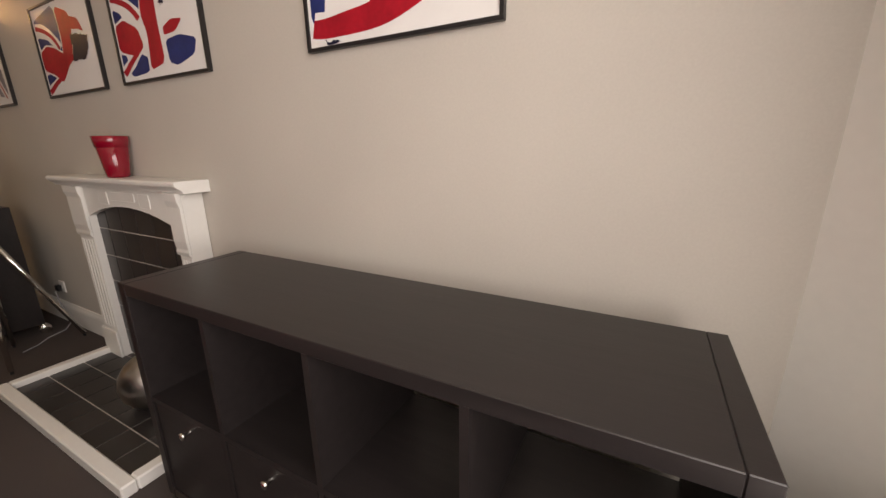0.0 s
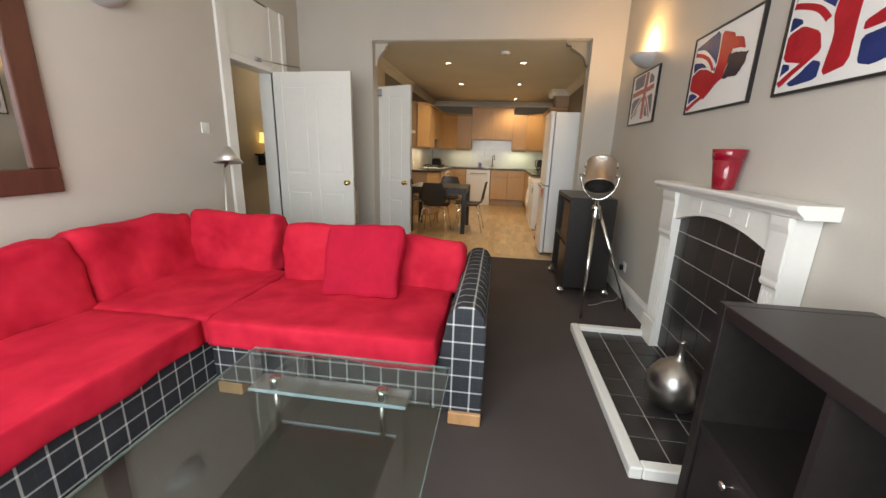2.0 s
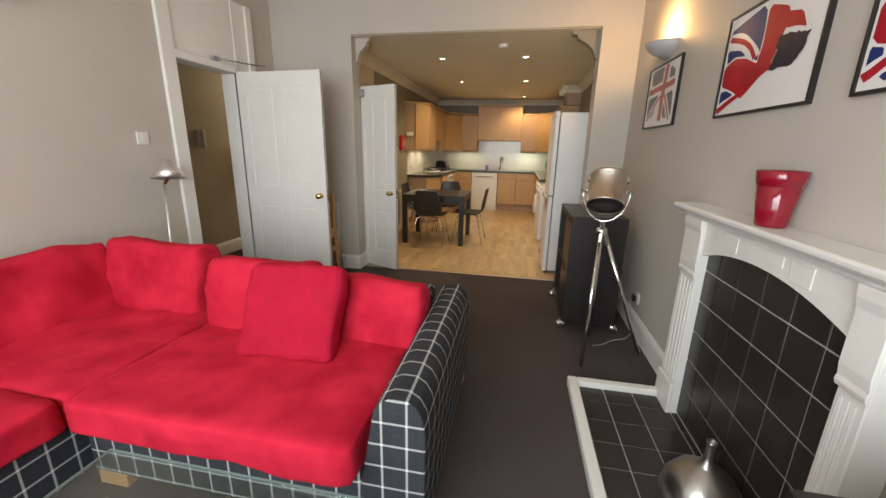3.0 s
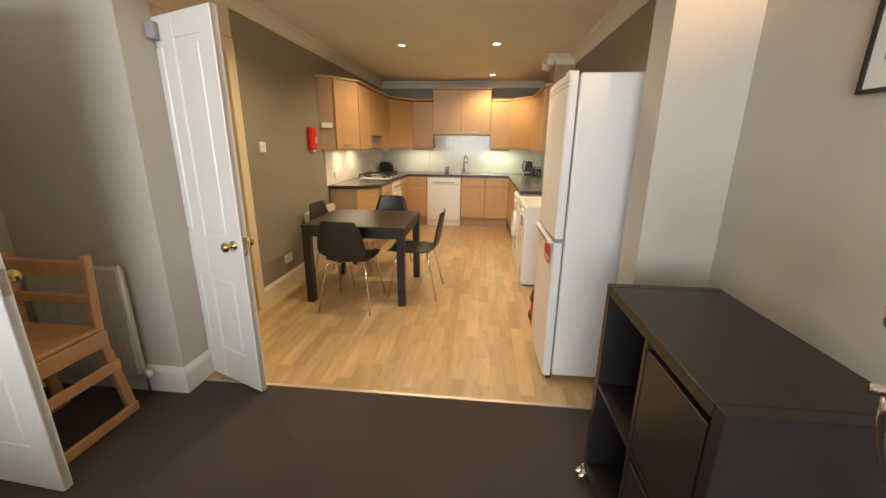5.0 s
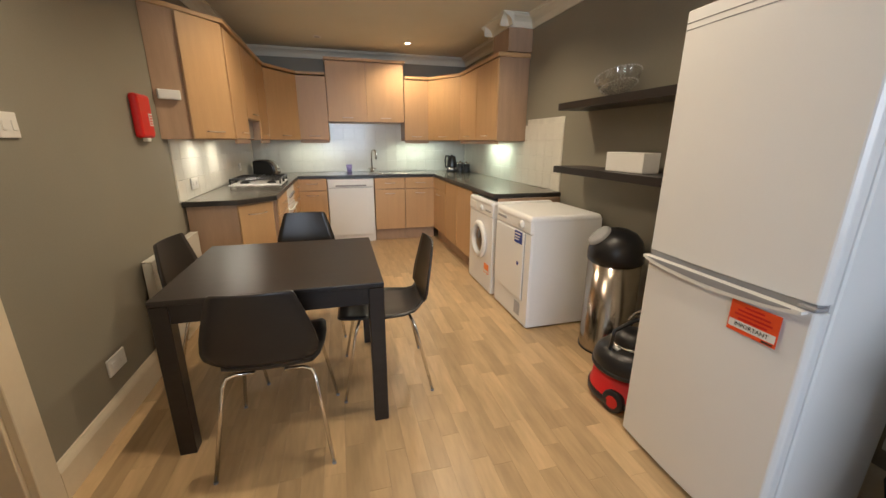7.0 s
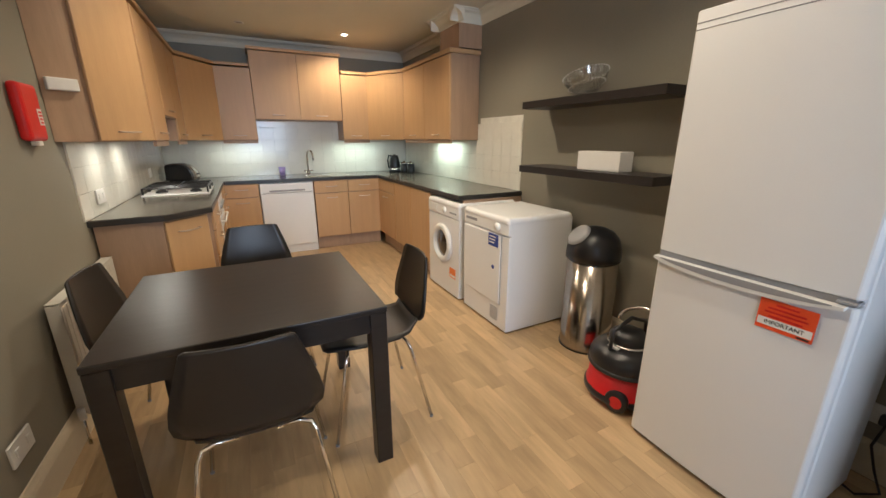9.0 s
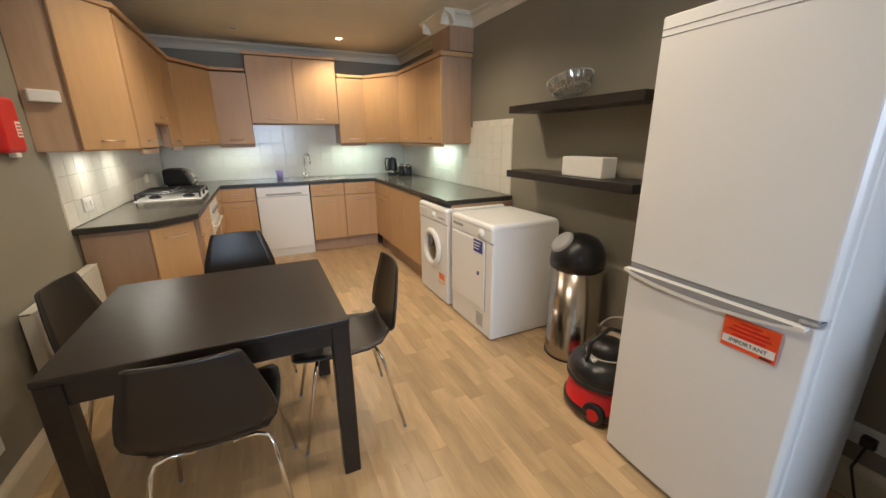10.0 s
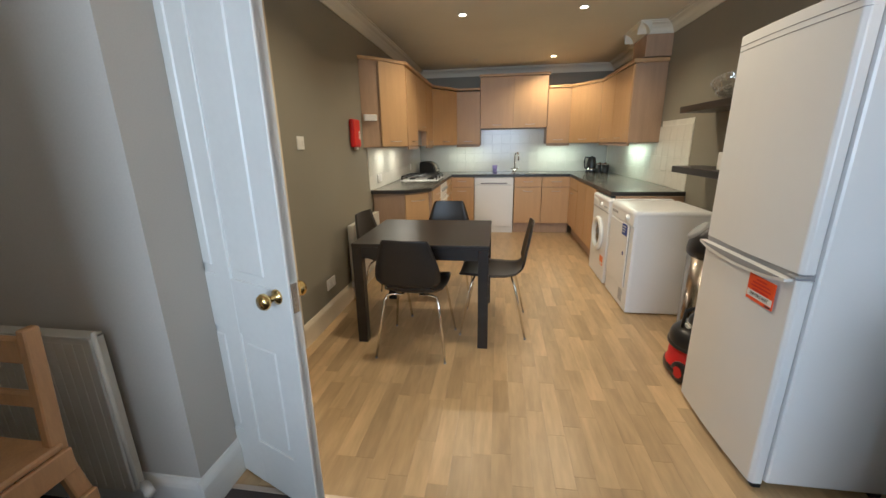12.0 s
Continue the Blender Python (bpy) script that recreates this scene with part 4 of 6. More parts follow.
# gas hob
hob = thing("gas_hob", (-9.25, -1.13, 0.913), "white gas hob with black pan supports", "hob")
part("plate", box(-9.55, -8.96, -1.37, -0.885, 0.9135, 0.922, 0.004), M_APPL, hob)
for bx, by in ((-9.40, -1.25), (-9.40, -1.0), (-9.12, -1.25), (-9.12, -1.0)):
    part("burner", lathe([(0.045, 0), (0.045, 0.012), (0.032, 0.016), (0.03, 0.024), (0, 0.025)], (bx, by, 0.922), 18), M_DARKP, hob, "", True)
for sx in (-9.40, -9.12):
    support = part("pan_support", tube([(sx - 0.12, -1.125, 0.970), (sx + 0.12, -1.125, 0.970)], 0.008, 6), M_DARKP, hob, "black wire pan support")
    for yy in (-1.36, -0.90):
        part("wire", tube([(sx - 0.12, yy, 0.970), (sx + 0.12, yy, 0.970)], 0.008, 6), M_DARKP, support)
    for xx in (sx - 0.12, sx, sx + 0.12):
        part("wire", tube([(xx, -1.36, 0.970), (xx, -0.90, 0.970)], 0.008, 6), M_DARKP, support)
    for xx in (sx - 0.12, sx + 0.12):
        for yy in (-1.36, -0.90):
            part("wire_foot", tube([(xx, yy, 0.922), (xx, yy, 0.970)], 0.008, 6), M_DARKP, support)

# ---- kitchen table and chairs ----
tb = thing("dining_table", (-6.855, -0.625, 0), "black-brown wooden dining table with square legs", "table")
X0, X1, Y0, Y1, TH = -7.29, -6.432, -1.082, -0.155, 0.735
part("tabletop", box(X0, X1, Y0, Y1, TH - 0.024, TH, 0.004, 2), M_TABLE, tb)
part("side_rail", box(X0 + 0.02, X1 - 0.02, Y0 + 0.012, Y0 + 0.034, TH - 0.105, TH - 0.026), M_TABLE, tb)
part("side_rail", box(X0 + 0.02, X1 - 0.02, Y1 - 0.034, Y1 - 0.012, TH - 0.105, TH - 0.026), M_TABLE, tb)
part("end_rail", box(X0 + 0.012, X0 + 0.034, Y0 + 0.036, Y1 - 0.036, TH - 0.105, TH - 0.026), M_TABLE, tb)
part("end_rail", box(X1 - 0.034, X1 - 0.012, Y0 + 0.036, Y1 - 0.036, TH - 0.105, TH - 0.026), M_TABLE, tb)
for x in (X0 + 0.002, X1 - 0.070):
    for y in (Y0 + 0.002, Y1 - 0.070):
        part("leg", box(x, x + 0.068, y, y + 0.068, 0, TH - 0.025, 0.003), M_TABLE, tb)


def dining_chair():
    """Bent plywood shell on four chrome legs; faces local +x."""
    c = tagged(new("dining_chair"), "black moulded plywood chair with chrome legs at the table", "chair", "chairs round the table")
    BASE[c] = Vector((0, 0, 0))
    prof = [(0.235, 0.432, 0.150), (0.225, 0.444, 0.185), (0.18, 0.450, 0.208), (0.10, 0.447, 0.215), (0.0, 0.441, 0.212), (-0.10, 0.440, 0.198), (-0.165, 0.447, 0.172), (-0.20, 0.468, 0.142), (-0.222, 0.495, 0.140),
            (-0.232, 0.520, 0.182), (-0.240, 0.545, 0.206), (-0.246, 0.580, 0.212), (-0.255, 0.635, 0.203), (-0.267, 0.695, 0.186), (-0.279, 0.760, 0.165), (-0.286, 0.800, 0.151), (-0.289, 0.816, 0.144), (-0.290, 0.822, 0.132)]
    n = 10

    def sheet(a, b, bm):
        rows = prof[a:b]
        pts = [Vector((x, 0, z)) for x, z, _ in prof]
        grids = []
        for s in (0.0, 0.011):
            g = []
            for k in range(a, b):
                d = (pts[min(k + 1, len(pts) - 1)] - pts[max(k - 1, 0)]).normalized()
                nor = Vector((-d.z, 0, d.x))
                back_part = k > 8
                row = []
                for j in range(n + 1):
                    u = 2 * j / n - 1
                    dish = 0.018 * u * u if back_part else 0.014 * u * u
                    row.append(bm.verts.new(pts[k] + nor * (-s) + Vector((dish if back_part else 0, prof[k][2] * u, 0 if back_part else dish))))
                g.append(row)
            grids.append(g)
        top_g, low_g = grids
        m = b - a
        for k in range(m - 1):
            for j in range(n):
                bm.faces.new((top_g[k][j], top_g[k][j + 1], top_g[k + 1][j + 1], top_g[k + 1][j]))
                bm.faces.new((low_g[k][j], low_g[k + 1][j], low_g[k + 1][j + 1], low_g[k][j + 1]))
            for j, f in ((0, 1), (n, -1)):
                q = (top_g[k][j], top_g[k + 1][j], low_g[k + 1][j], low_g[k][j])
                bm.faces.new(q[::f])
        for k in (0, m - 1):
            for j in range(n):
                bm.faces.new((top_g[k][j], low_g[k][j], low_g[k][j + 1], top_g[k][j + 1]))
        bmesh.ops.recalc_face_normals(bm, faces=bm.faces)
        return bm

    part("seat", sheet(0, 9, bmesh.new()), M_CHAIR, c, "", True)
    part("backrest", sheet(8, len(prof), bmesh.new()), M_CHAIR, c, "", True)
    for sx, fx in ((0.13, 0.225), (-0.14, -0.245)):
        for sy in (-1, 1):
            part("leg", tube([(sx, sy * 0.06, 0.425), (sx, sy * 0.13, 0.424), (sx + (fx - sx) * 0.08, sy * 0.165, 0.414), (sx + (fx - sx) * 0.2, sy * 0.180, 0.385), (fx, sy * 0.232, 0.006)], 0.0085, 10), M_CHROME, c, "chrome tube leg", True)
            part("foot", lathe([(0, 0), (0.0095, 0), (0.0095, 0.010), (0, 0.010)], (fx, sy * 0.232, 0), 8), M_GREYP, c)
    part("cross_bar", box(-0.15, 0.14, -0.075, -0.055, 0.415, 0.432, 0.004), M_CHROME, c)
    part("cross_bar", box(-0.15, 0.14, 0.055, 0.075, 0.415, 0.432, 0.004), M_CHROME, c)
    return c


chair = dining_chair()
chair.matrix_basis = pose(-6.475, -0.645, 0, 0, 0, 178)
copy_thing(chair, pose(-6.84, -0.130, 0, 0, 0, -92))
copy_thing(chair, pose(-7.56, -0.585, 0, 0, 0, 1))
copy_thing(chair, pose(-7.14, -0.985, 0, 0, 0, 84))

# ---- living room ----
# fireplace
fp = thing("fireplace", (-2.56, 1.5, 0), "white painted fireplace surround with dark tiled back", "fireplace")
MX0, MX1 = -3.33, -1.995
part("mantel_shelf", prism([(1.57, 1.150), (1.425, 1.150), (1.418, 1.142), (1.420, 1.128), (1.432, 1.118), (1.445, 1.108), (1.452, 1.095), (1.57, 1.095)], "x", MX0, MX1, 0.002), M_WHITE, fp)
OX0, OX1 = -3.045, -2.155
for a, b in ((-3.222, OX0), (OX1, -2.06)):
    leg = part("pilaster", box(a, b, 1.468, 1.568, 0.0, 1.09, 0.004), M_WHITE, fp)
    part("plinth_block", box(a - 0.006, b + 0.006, 1.452, 1.4675, 0.0, 0.20, 0.004), M_WHITE, leg)
    part("capital", prism([(1.4675, 0.80), (1.460, 0.805), (1.456, 0.82), (1.460, 0.835), (1.455, 0.87), (1.455, 1.03), (1.446, 1.06), (1.444, 1.094), (1.4675, 1.094)], "x", a - 0.004, b + 0.004, 0.002), M_WHITE, leg)
    count = 4 if b - a > 0.12 else 3
    w = (b - a - 0.03) / count
    for k in range(count):
        part("flute", box(a + 0.015 + k * w + 0.005, a + 0.015 + (k + 1) * w - 0.005, 1.4635, 1.4675, 0.22, 0.78, 0.004), M_WHITE, leg)
arch = [(OX0, 1.092)]
for k in range(0, 17):
    u = k / 16
    arch.append((OX0 + (OX1 - OX0) * u, 0.925 + 0.075 * (1 - (2 * u - 1) ** 2)))
arch += [(OX1, 1.092)]
fz = part("frieze", prism(arch, "y", 1.474, 1.566), M_WHITE, fp)
for x0, x1, z0 in ((-2.86, -2.76, 1.005), (-2.72, -2.48, 1.03), (-2.44, -2.34, 1.005)):
    part("frieze_panel", box(x0, x1, 1.470, 1.4735, z0, 1.075, 0.003), M_WHITE, fz)
back_t = part("tiled_back", box(OX0, OX1, 1.512, 1.566, 0.02, 1.04), M_DGROUT, fp, "pale grout")
hearth = thing("hearth", (-2.53, 1.25, 0), "dark tiled hearth with a white kerb", "hearth")
HX0, HX1, HY0 = -3.24, -1.85, 0.955
part("slab", box(HX0 + 0.03, HX1 - 0.03, HY0 + 0.03, 1.568, 0.0, 0.020), M_DGROUT, hearth, "pale grout")
part("kerb", box(HX0, HX1, HY0, HY0 + 0.055, 0, 0.058, 0.006), M_WHITE, hearth)
part("kerb", box(HX0, HX0 + 0.055, HY0 + 0.056, 1.46, 0, 0.058, 0.006), M_WHITE, hearth)
part("kerb", box(HX1 - 0.055, HX1, HY0 + 0.056, 1.46, 0, 0.058, 0.006), M_WHITE, hearth)

vz = thing("silver_vase", (-2.36, 1.32, 0.025), "round silver metal vase with narrow neck on the hearth", "vase")
part("body", lathe([(0, 0), (0.05, 0.002), (0.095, 0.022), (0.128, 0.07), (0.138, 0.125), (0.128, 0.18), (0.098, 0.228), (0.06, 0.258), (0.034, 0.275)], (-2.36, 1.32, 0.025), 40), M_SILVERB, vz, "", True)
part("neck", lathe([(0.034, 0.275), (0.02, 0.292), (0.0145, 0.32), (0.014, 0.365), (0.018, 0.378), (0.011, 0.378), (0.01, 0.33), (0, 0.32)], (-2.36, 1.32, 0.025), 24), M_SILVERB, vz, "", True)
pot = thing("red_pot", (-2.62, 1.495, 1.15), "glossy dark red plant pot on the mantelpiece", "pot")
part("body", lathe([(0, 0), (0.046, 0), (0.050, 0.008), (0.068, 0.148), (0.063, 0.152), (0.045, 0.02), (0, 0.02)], (-2.64, 1.497, 1.151), 36), M_REDGLAZE, pot, "", True)
part("rim", lathe([(0.066, 0.146), (0.0705, 0.148), (0.078, 0.200), (0.074, 0.203), (0.069, 0.198), (0.063, 0.148)], (-2.64, 1.497, 1.151), 36), M_REDGLAZE, pot, "", True)


# shelf units on castors
def castor(parent, x, y, turn):
    m = pose(x, y, 0, 0, 0, turn)
    c = part("castor", moved(box(-0.022, 0.022, -0.022, 0.022, 0.072, 0.082, 0.002), m), M_CHROME, parent, "chrome castor with twin wheels")
    part("fork", moved(lathe([(0.02, 0.054), (0.024, 0.060), (0.02, 0.072), (0, 0.074)], (0.008, 0, 0), 14), m), M_CHROME, c, "", True)
    for s in (-0.014, 0.014):
        part("wheel", moved(lathe([(0, -0.011), (0.026, -0.011), (0.034, -0.006), (0.034, 0.006), (0.026, 0.011), (0, 0.011)], (0.016, s, 0.034), 20, turn=pose(0, 0, 0, 90)), m), M_CHROME, c, "", True)


def cube_unit(name, x0, x1, y0, y1, z1, cols, doors, label, knobs=True, inset=0.05, backed=False):
    """An open cube shelf with thick outer boards on castors; fronts face -y. doors: (column, row)."""
    u = thing(name, ((x0 + x1) / 2, (y0 + y1) / 2, 0), label, "shelf unit")
    z0, o, i = 0.083, 0.038, 0.018
    part("top_board", box(x0 + o + 0.0004, x1 - o - 0.0004, y0, y1, z1 - o, z1 - 0.0004, 0.0018), M_BLACKWOOD, u)
    part("base_board", box(x0 + o + 0.0004, x1 - o - 0.0004, y0, y1, z0, z0 + o, 0.0018), M_BLACKWOOD, u)
    part("side_board", box(x0, x0 + o, y0, y1, z0, z1, 0.0018), M_BLACKWOOD, u)
    part("side_board", box(x1 - o, x1, y0, y1, z0, z1, 0.0018), M_BLACKWOOD, u)
    zm = (z0 + z1) / 2
    part("shelf", box(x0 + o, x1 - o, y0 + 0.002, y1 - 0.002, zm - i / 2, zm + i / 2), M_BLACKWOOD, u)
    w = (x1 - x0 - 2 * o) / cols
    for k in range(1, cols):
        for a, b in ((z0 + o, zm - i / 2), (zm + i / 2, z1 - o)):
            part("divider", box(x0 + o + w * k - i / 2, x0 + o + w * k + i / 2, y0 + 0.002, y1 - 0.002, a, b), M_BLACKWOOD, u)
    for c, r in doors:
        a, b = (z0 + o, zm - i / 2) if r == 0 else (zm + i / 2, z1 - o)
        d = part("door", box(x0 + o + w * c + i / 2 + 0.003, x0 + o + w * (c + 1) - i / 2 - 0.003, y0 + 0.004, y0 + 0.022, a + 0.003, b - (0.003 if knobs else 0.024), 0.002), M_BLACKWOOD, u)
        if knobs:
            part("knob", lathe([(0.006, 0), (0.006, 0.012), (0.013, 0.018), (0.012, 0.026), (0, 0.028)], (x0 + o + w * (c + 0.5), y0 + 0.004, b - 0.05), 14, turn=pose(0, 0, 0, 90)), M_CHROME, d, "small chrome knob", True)
        if not backed:
            part("filler", box(x0 + o + w * c + i / 2 + 0.01, x0 + o + w * (c + 1) - i / 2 - 0.01, y1 - 0.012, y1 - 0.006, a, b), M_BLACKWOOD, u)
    if backed:
        part("back_panel", box(x0 + o + 0.001, x1 - o - 0.001, y1 - 0.012, y1 - 0.006, z0 + o + 0.001, z1 - o - 0.001), M_BLACKWOOD, u)
    for x in (x0 + inset, x1 - inset - 0.02):
        for y, t in ((y0 + 0.012, -80), (y1 - 0.015, 80)):
            castor(u, x, y, t)
    return u


cube_unit("low_shelf_unit", -1.64, -0.052, 1.025, 1.435, 0.89, 4, [(0, 0), (1, 0), (2, 0), (3, 0)], "long black-brown cube shelf on chrome castors")
cube_unit("black_cabinet", -4.725, -3.985, 0.992, 1.392, 0.93, 2, [(1, 0), (1, 1)], knobs=False, inset=0.02, backed=True, label="black-brown cube shelf, half open, on chrome castors")

# sofa
sofa = thing("corner_sofa", (-2.2, -0.9, 0), "corner sofa with red velour cushions and checked woollen base", "sofa")


def cloth(name, bm, label=""):
    return part(name, cloth_uv(bm), M_CHECK, sofa, label)


cloth("base", box(-2.90, -2.055, -1.10, 0.10, 0.065, 0.335, 0.02, 3), "dark checked wool cloth")
cloth("side_base", box(-2.92, -0.35, -1.95, -1.115, 0.065, 0.335, 0.02, 3), "dark checked wool cloth")
armp = [(0.06, 0.065), (0.325, 0.065), (0.328, 0.50), (0.318, 0.56), (0.295, 0.60), (0.26, 0.622), (0.21, 0.622), (0.175, 0.605), (0.150, 0.57), (0.138, 0.50)]
cloth("arm", prism([(y, z) for y, z in armp], "x", -3.17, -2.055, 0.004), "dark checked wool cloth")
cloth("back", box(-3.20, -2.905, -1.03, 0.122, 0.065, 0.60, 0.03, 3), "dark checked wool cloth")
cloth("side_back", box(-3.20, -0.35, -2.085, -1.955, 0.065, 0.66, 0.025, 3), "dark checked wool cloth")
cloth("corner_back", box(-3.20, -2.925, -1.95, -1.035, 0.065, 0.62, 0.025, 3), "dark checked wool cloth")
part("seat_cushion", cushion(-2.72, -1.965, -1.045, 0.105, 0.325, 0.478, seed=1, cuts=20, rough=0.010), M_REDCLOTH, sofa, "red velour", True)
part("seat_cushion", cushion(-2.80, -1.99, -1.80, -1.05, 0.325, 0.472, seed=2, cuts=20, rough=0.010), M_REDCLOTH, sofa, "red velour", True)
part("seat_cushion", cushion(-1.985, -0.60, -1.70, -1.055, 0.325, 0.478, seed=3, cuts=20, rough=0.010), M_REDCLOTH, sofa, "red velour", True)


def leaning(w, h, t, m, seed, rough=0.017):
    return moved(cushion(-t / 2, t / 2, -w / 2, w / 2, 0, h, 3.2, 18, rough, seed), m)


part("back_cushion", leaning(0.60, 0.40, 0.20, pose(-2.70, -0.72, 0.430, 0, -14, 2), 4), M_REDCLOTH, sofa, "red velour", True)
part("back_cushion", leaning(0.60, 0.345, 0.19, pose(-2.70, -0.14, 0.430, 0, -14, -3), 5), M_REDCLOTH, sofa, "red velour", True)
part("back_cushion", leaning(0.66, 0.42, 0.20, pose(-2.80, -1.46, 0.435, 0, -10, -2), 6), M_REDCLOTH, sofa, "red velour", True)
part("back_cushion", leaning(0.76, 0.42, 0.20, pose(-2.43, -1.80, 0.425, 0, -12, 88), 7), M_REDCLOTH, sofa, "red velour", True)
part("back_cushion", leaning(0.98, 0.42, 0.22, pose(-1.57, -1.78, 0.415, 0, -12, 91), 8), M_REDCLOTH, sofa, "red velour", True)
for x0, y0, y1 in ((-2.10, 0.165, 0.325), (-2.12, -1.09, -0.95), (-3.16, 0.165, 0.32), (-0.45, -1.10, -1.0), (-0.45, -2.05, -1.95)):
    part("foot", box(x0, x0 + 0.06, y0, y1, 0, 0.066, 0.004), M_PINE, sofa, "pale wooden foot")
solid("scatter_cushion", leaning(0.46, 0.44, 0.15, pose(-2.455, -0.42, 0.448, 0, -26, 4), 9, 0.015), M_CRIMSON, "square red velour scatter cushion on the sofa", "cushion", smooth=True)

# glass coffee table
ct = thing("coffee_table", (-1.3, -0.26, 0), "glass coffee table with chrome fittings and glass shelf", "coffee table")
GX0, GX1, GY0, GY1 = -1.872, -0.62, -0.705, 0.188
g = part("glass_top", box(GX0, GX1, GY0, GY1, 0.410, 0.420, 0.002), M_GLASS, ct, "clear greenish glass")
g.visible_shadow = False
rim = box(GX0 - 0.001, GX0 + 0.002, GY0, GY1, 0.411, 0.419)
box(GX0, GX1, GY1 - 0.002, GY1 + 0.001, 0.411, 0.419, bm=rim)
box(GX0, GX1, GY0 - 0.001, GY0 + 0.002, 0.411, 0.419, bm=rim)
part("glass_edge", rim, M_GLASSEDGE, ct, "polished green glass edge")
for xx in (GX0 + 0.19, GX1 - 0.19):
    y0, y1 = GY0 + 0.11, GY1 - 0.14
    b = part("glass_bridge", box(xx - 0.075, xx + 0.030, y0, y1, 0.356, 0.370, 0.002), M_PLATE, ct, "pale glass cross piece")
    b.visible_shadow = False
    part("bridge_edge", box(xx + 0.028, xx + 0.0312, y0, y1, 0.3562, 0.3698), M_PLATEEDGE, ct)
    for y in (y0, y1 - 0.010):
        leg = part("glass_leg", box(xx - 0.075, xx + 0.030, y, y + 0.010, 0.001, 0.3555, 0.002), M_GLASS, ct, "clear glass leg")
        leg.visible_shadow = False
    for yy in (y0 + 0.10, y1 - 0.10):
        part("post", lathe([(0.0, 0.166), (0.012, 0.166), (0.012, 0.355), (0, 0.3555)], (xx, yy, 0.0), 16), M_STEEL, ct, "steel post", True)
        part("post_cap", lathe([(0, 0.3705), (0.026, 0.3705), (0.027, 0.376), (0.022, 0.398), (0.025, 0.4095), (0, 0.4096)], (xx, yy, 0.0), 20), M_CHROME, ct, "chrome cap", True)
s = part("lower_shelf", box(GX0 + 0.14, GX1 - 0.14, GY0 + 0.19, GY1 - 0.20, 0.155, 0.165, 0.002), M_DARKGLASS, ct, "dark glass lower shelf")
s.visible_shadow = False
part("shelf_edge", box(GX0 + 0.137, GX0 + 0.1402, GY0 + 0.19, GY1 - 0.20, 0.150, 0.1645), M_PLATEEDGE, ct)


# pictures
def picture(x0, x1, z0, z1, label):
    p = thing("framed_picture", ((x0 + x1) / 2, LY1 - 0.012, (z0 + z1) / 2), label, "picture", "flag pictures on the fireplace wall")
    f = 0.012
    bm = box(x0, x1, LY1 - 0.019, LY1 - 0.001, z0, z0 + f, 0.001)
    box(x0, x1, LY1 - 0.019, LY1 - 0.001, z1 - f, z1, 0.001, bm=bm)
    box(x0, x0 + f, LY1 - 0.0188, LY1 - 0.001, z0 + f, z1 - f, bm=bm)
    box(x1 - f, x1, LY1 - 0.0188, LY1 - 0.001, z0 + f, z1 - f, bm=bm)
    part("frame", bm, M_FRAME, p, "thin black frame")
    part("print", box(x0 + f, x1 - f, LY1 - 0.012, LY1 - 0.002, z0 + f, z1 - f), M_PAPER, p)
    w, h = x1 - x0 - 2 * f, z1 - z0 - 2 * f

    def shape(name, pts, material, layer):
        """A flat patch of ink; points run from 0 to 1 across the sheet."""
        bm = bmesh.new()
        vs = [bm.verts.new((x0 + f + w * min(0.995, max(0.005, u)), LY1 - 0.0122 - 0.0004 * layer, z0 + f + h * min(0.995, max(0.005, v)))) for u, v in pts]
        face = bm.faces.new(vs)
        face.normal_update()
        if face.normal.y > 0:
            face.normal_flip()
        bmesh.ops.triangulate(bm, faces=[face])
        part(name, bm, material, p)

    def ragged(pts, seed, rough=0.018, step=7):
        rng = random.Random(seed)
        out = []
        for (u0, v0), (u1, v1) in zip(pts, pts[1:] + pts[:1]):
            for k in range(step):
                s = k / step
                out.append((u0 + (u1 - u0) * s + rng.uniform(-rough, rough), v0 + (v1 - v0) * s + rng.uniform(-rough, rough) * 1.3))
        return out

    def band(a, b, c, w0, w1):
        """A curved stripe from a by way of b to c that widens from w0 to w1."""
        one, two = [], []
        for k in range(15):
            s = k / 14
            q = [(1 - s) ** 2 * a[i] + 2 * s * (1 - s) * b[i] + s * s * c[i] for i in (0, 1)]
            d = [2 * (1 - s) * (b[i] - a[i]) + 2 * s * (c[i] - b[i]) for i in (0, 1)]
            n = math.hypot(*d)
            t = (w0 + (w1 - w0) * s) / 2
            wob = 0.10 * t * math.sin(9 * s + w0 * 40)
            one.append((q[0] - d[1] / n * (t + wob) * 0.75, q[1] + d[0] / n * (t + wob)))
            two.append((q[0] + d[1] / n * (t - wob) * 0.75, q[1] - d[0] / n * (t - wob)))
        return one + two[::-1]

    return shape, ragged, band


def rounded(pts, times=1):
    """Cuts a polygon's corners, so that cloth edges run in curves."""
    for _ in range(times):
        pts = [(p[0] + (q[0] - p[0]) * s, p[1] + (q[1] - p[1]) * s) for p, q in zip(pts, pts[1:] + pts[:1]) for s in (0.14, 0.86)]
    return pts


def grown(pts, by):
    cx, cy = sum(p[0] for p in pts) / len(pts), sum(p[1] for p in pts) / len(pts)
    return [(x + by * (x - cx) / (math.hypot(x - cx, y - cy) + 1e-6) * 0.75, y + by * (y - cy) / (math.hypot(x - cx, y - cy) + 1e-6)) for x, y in pts]


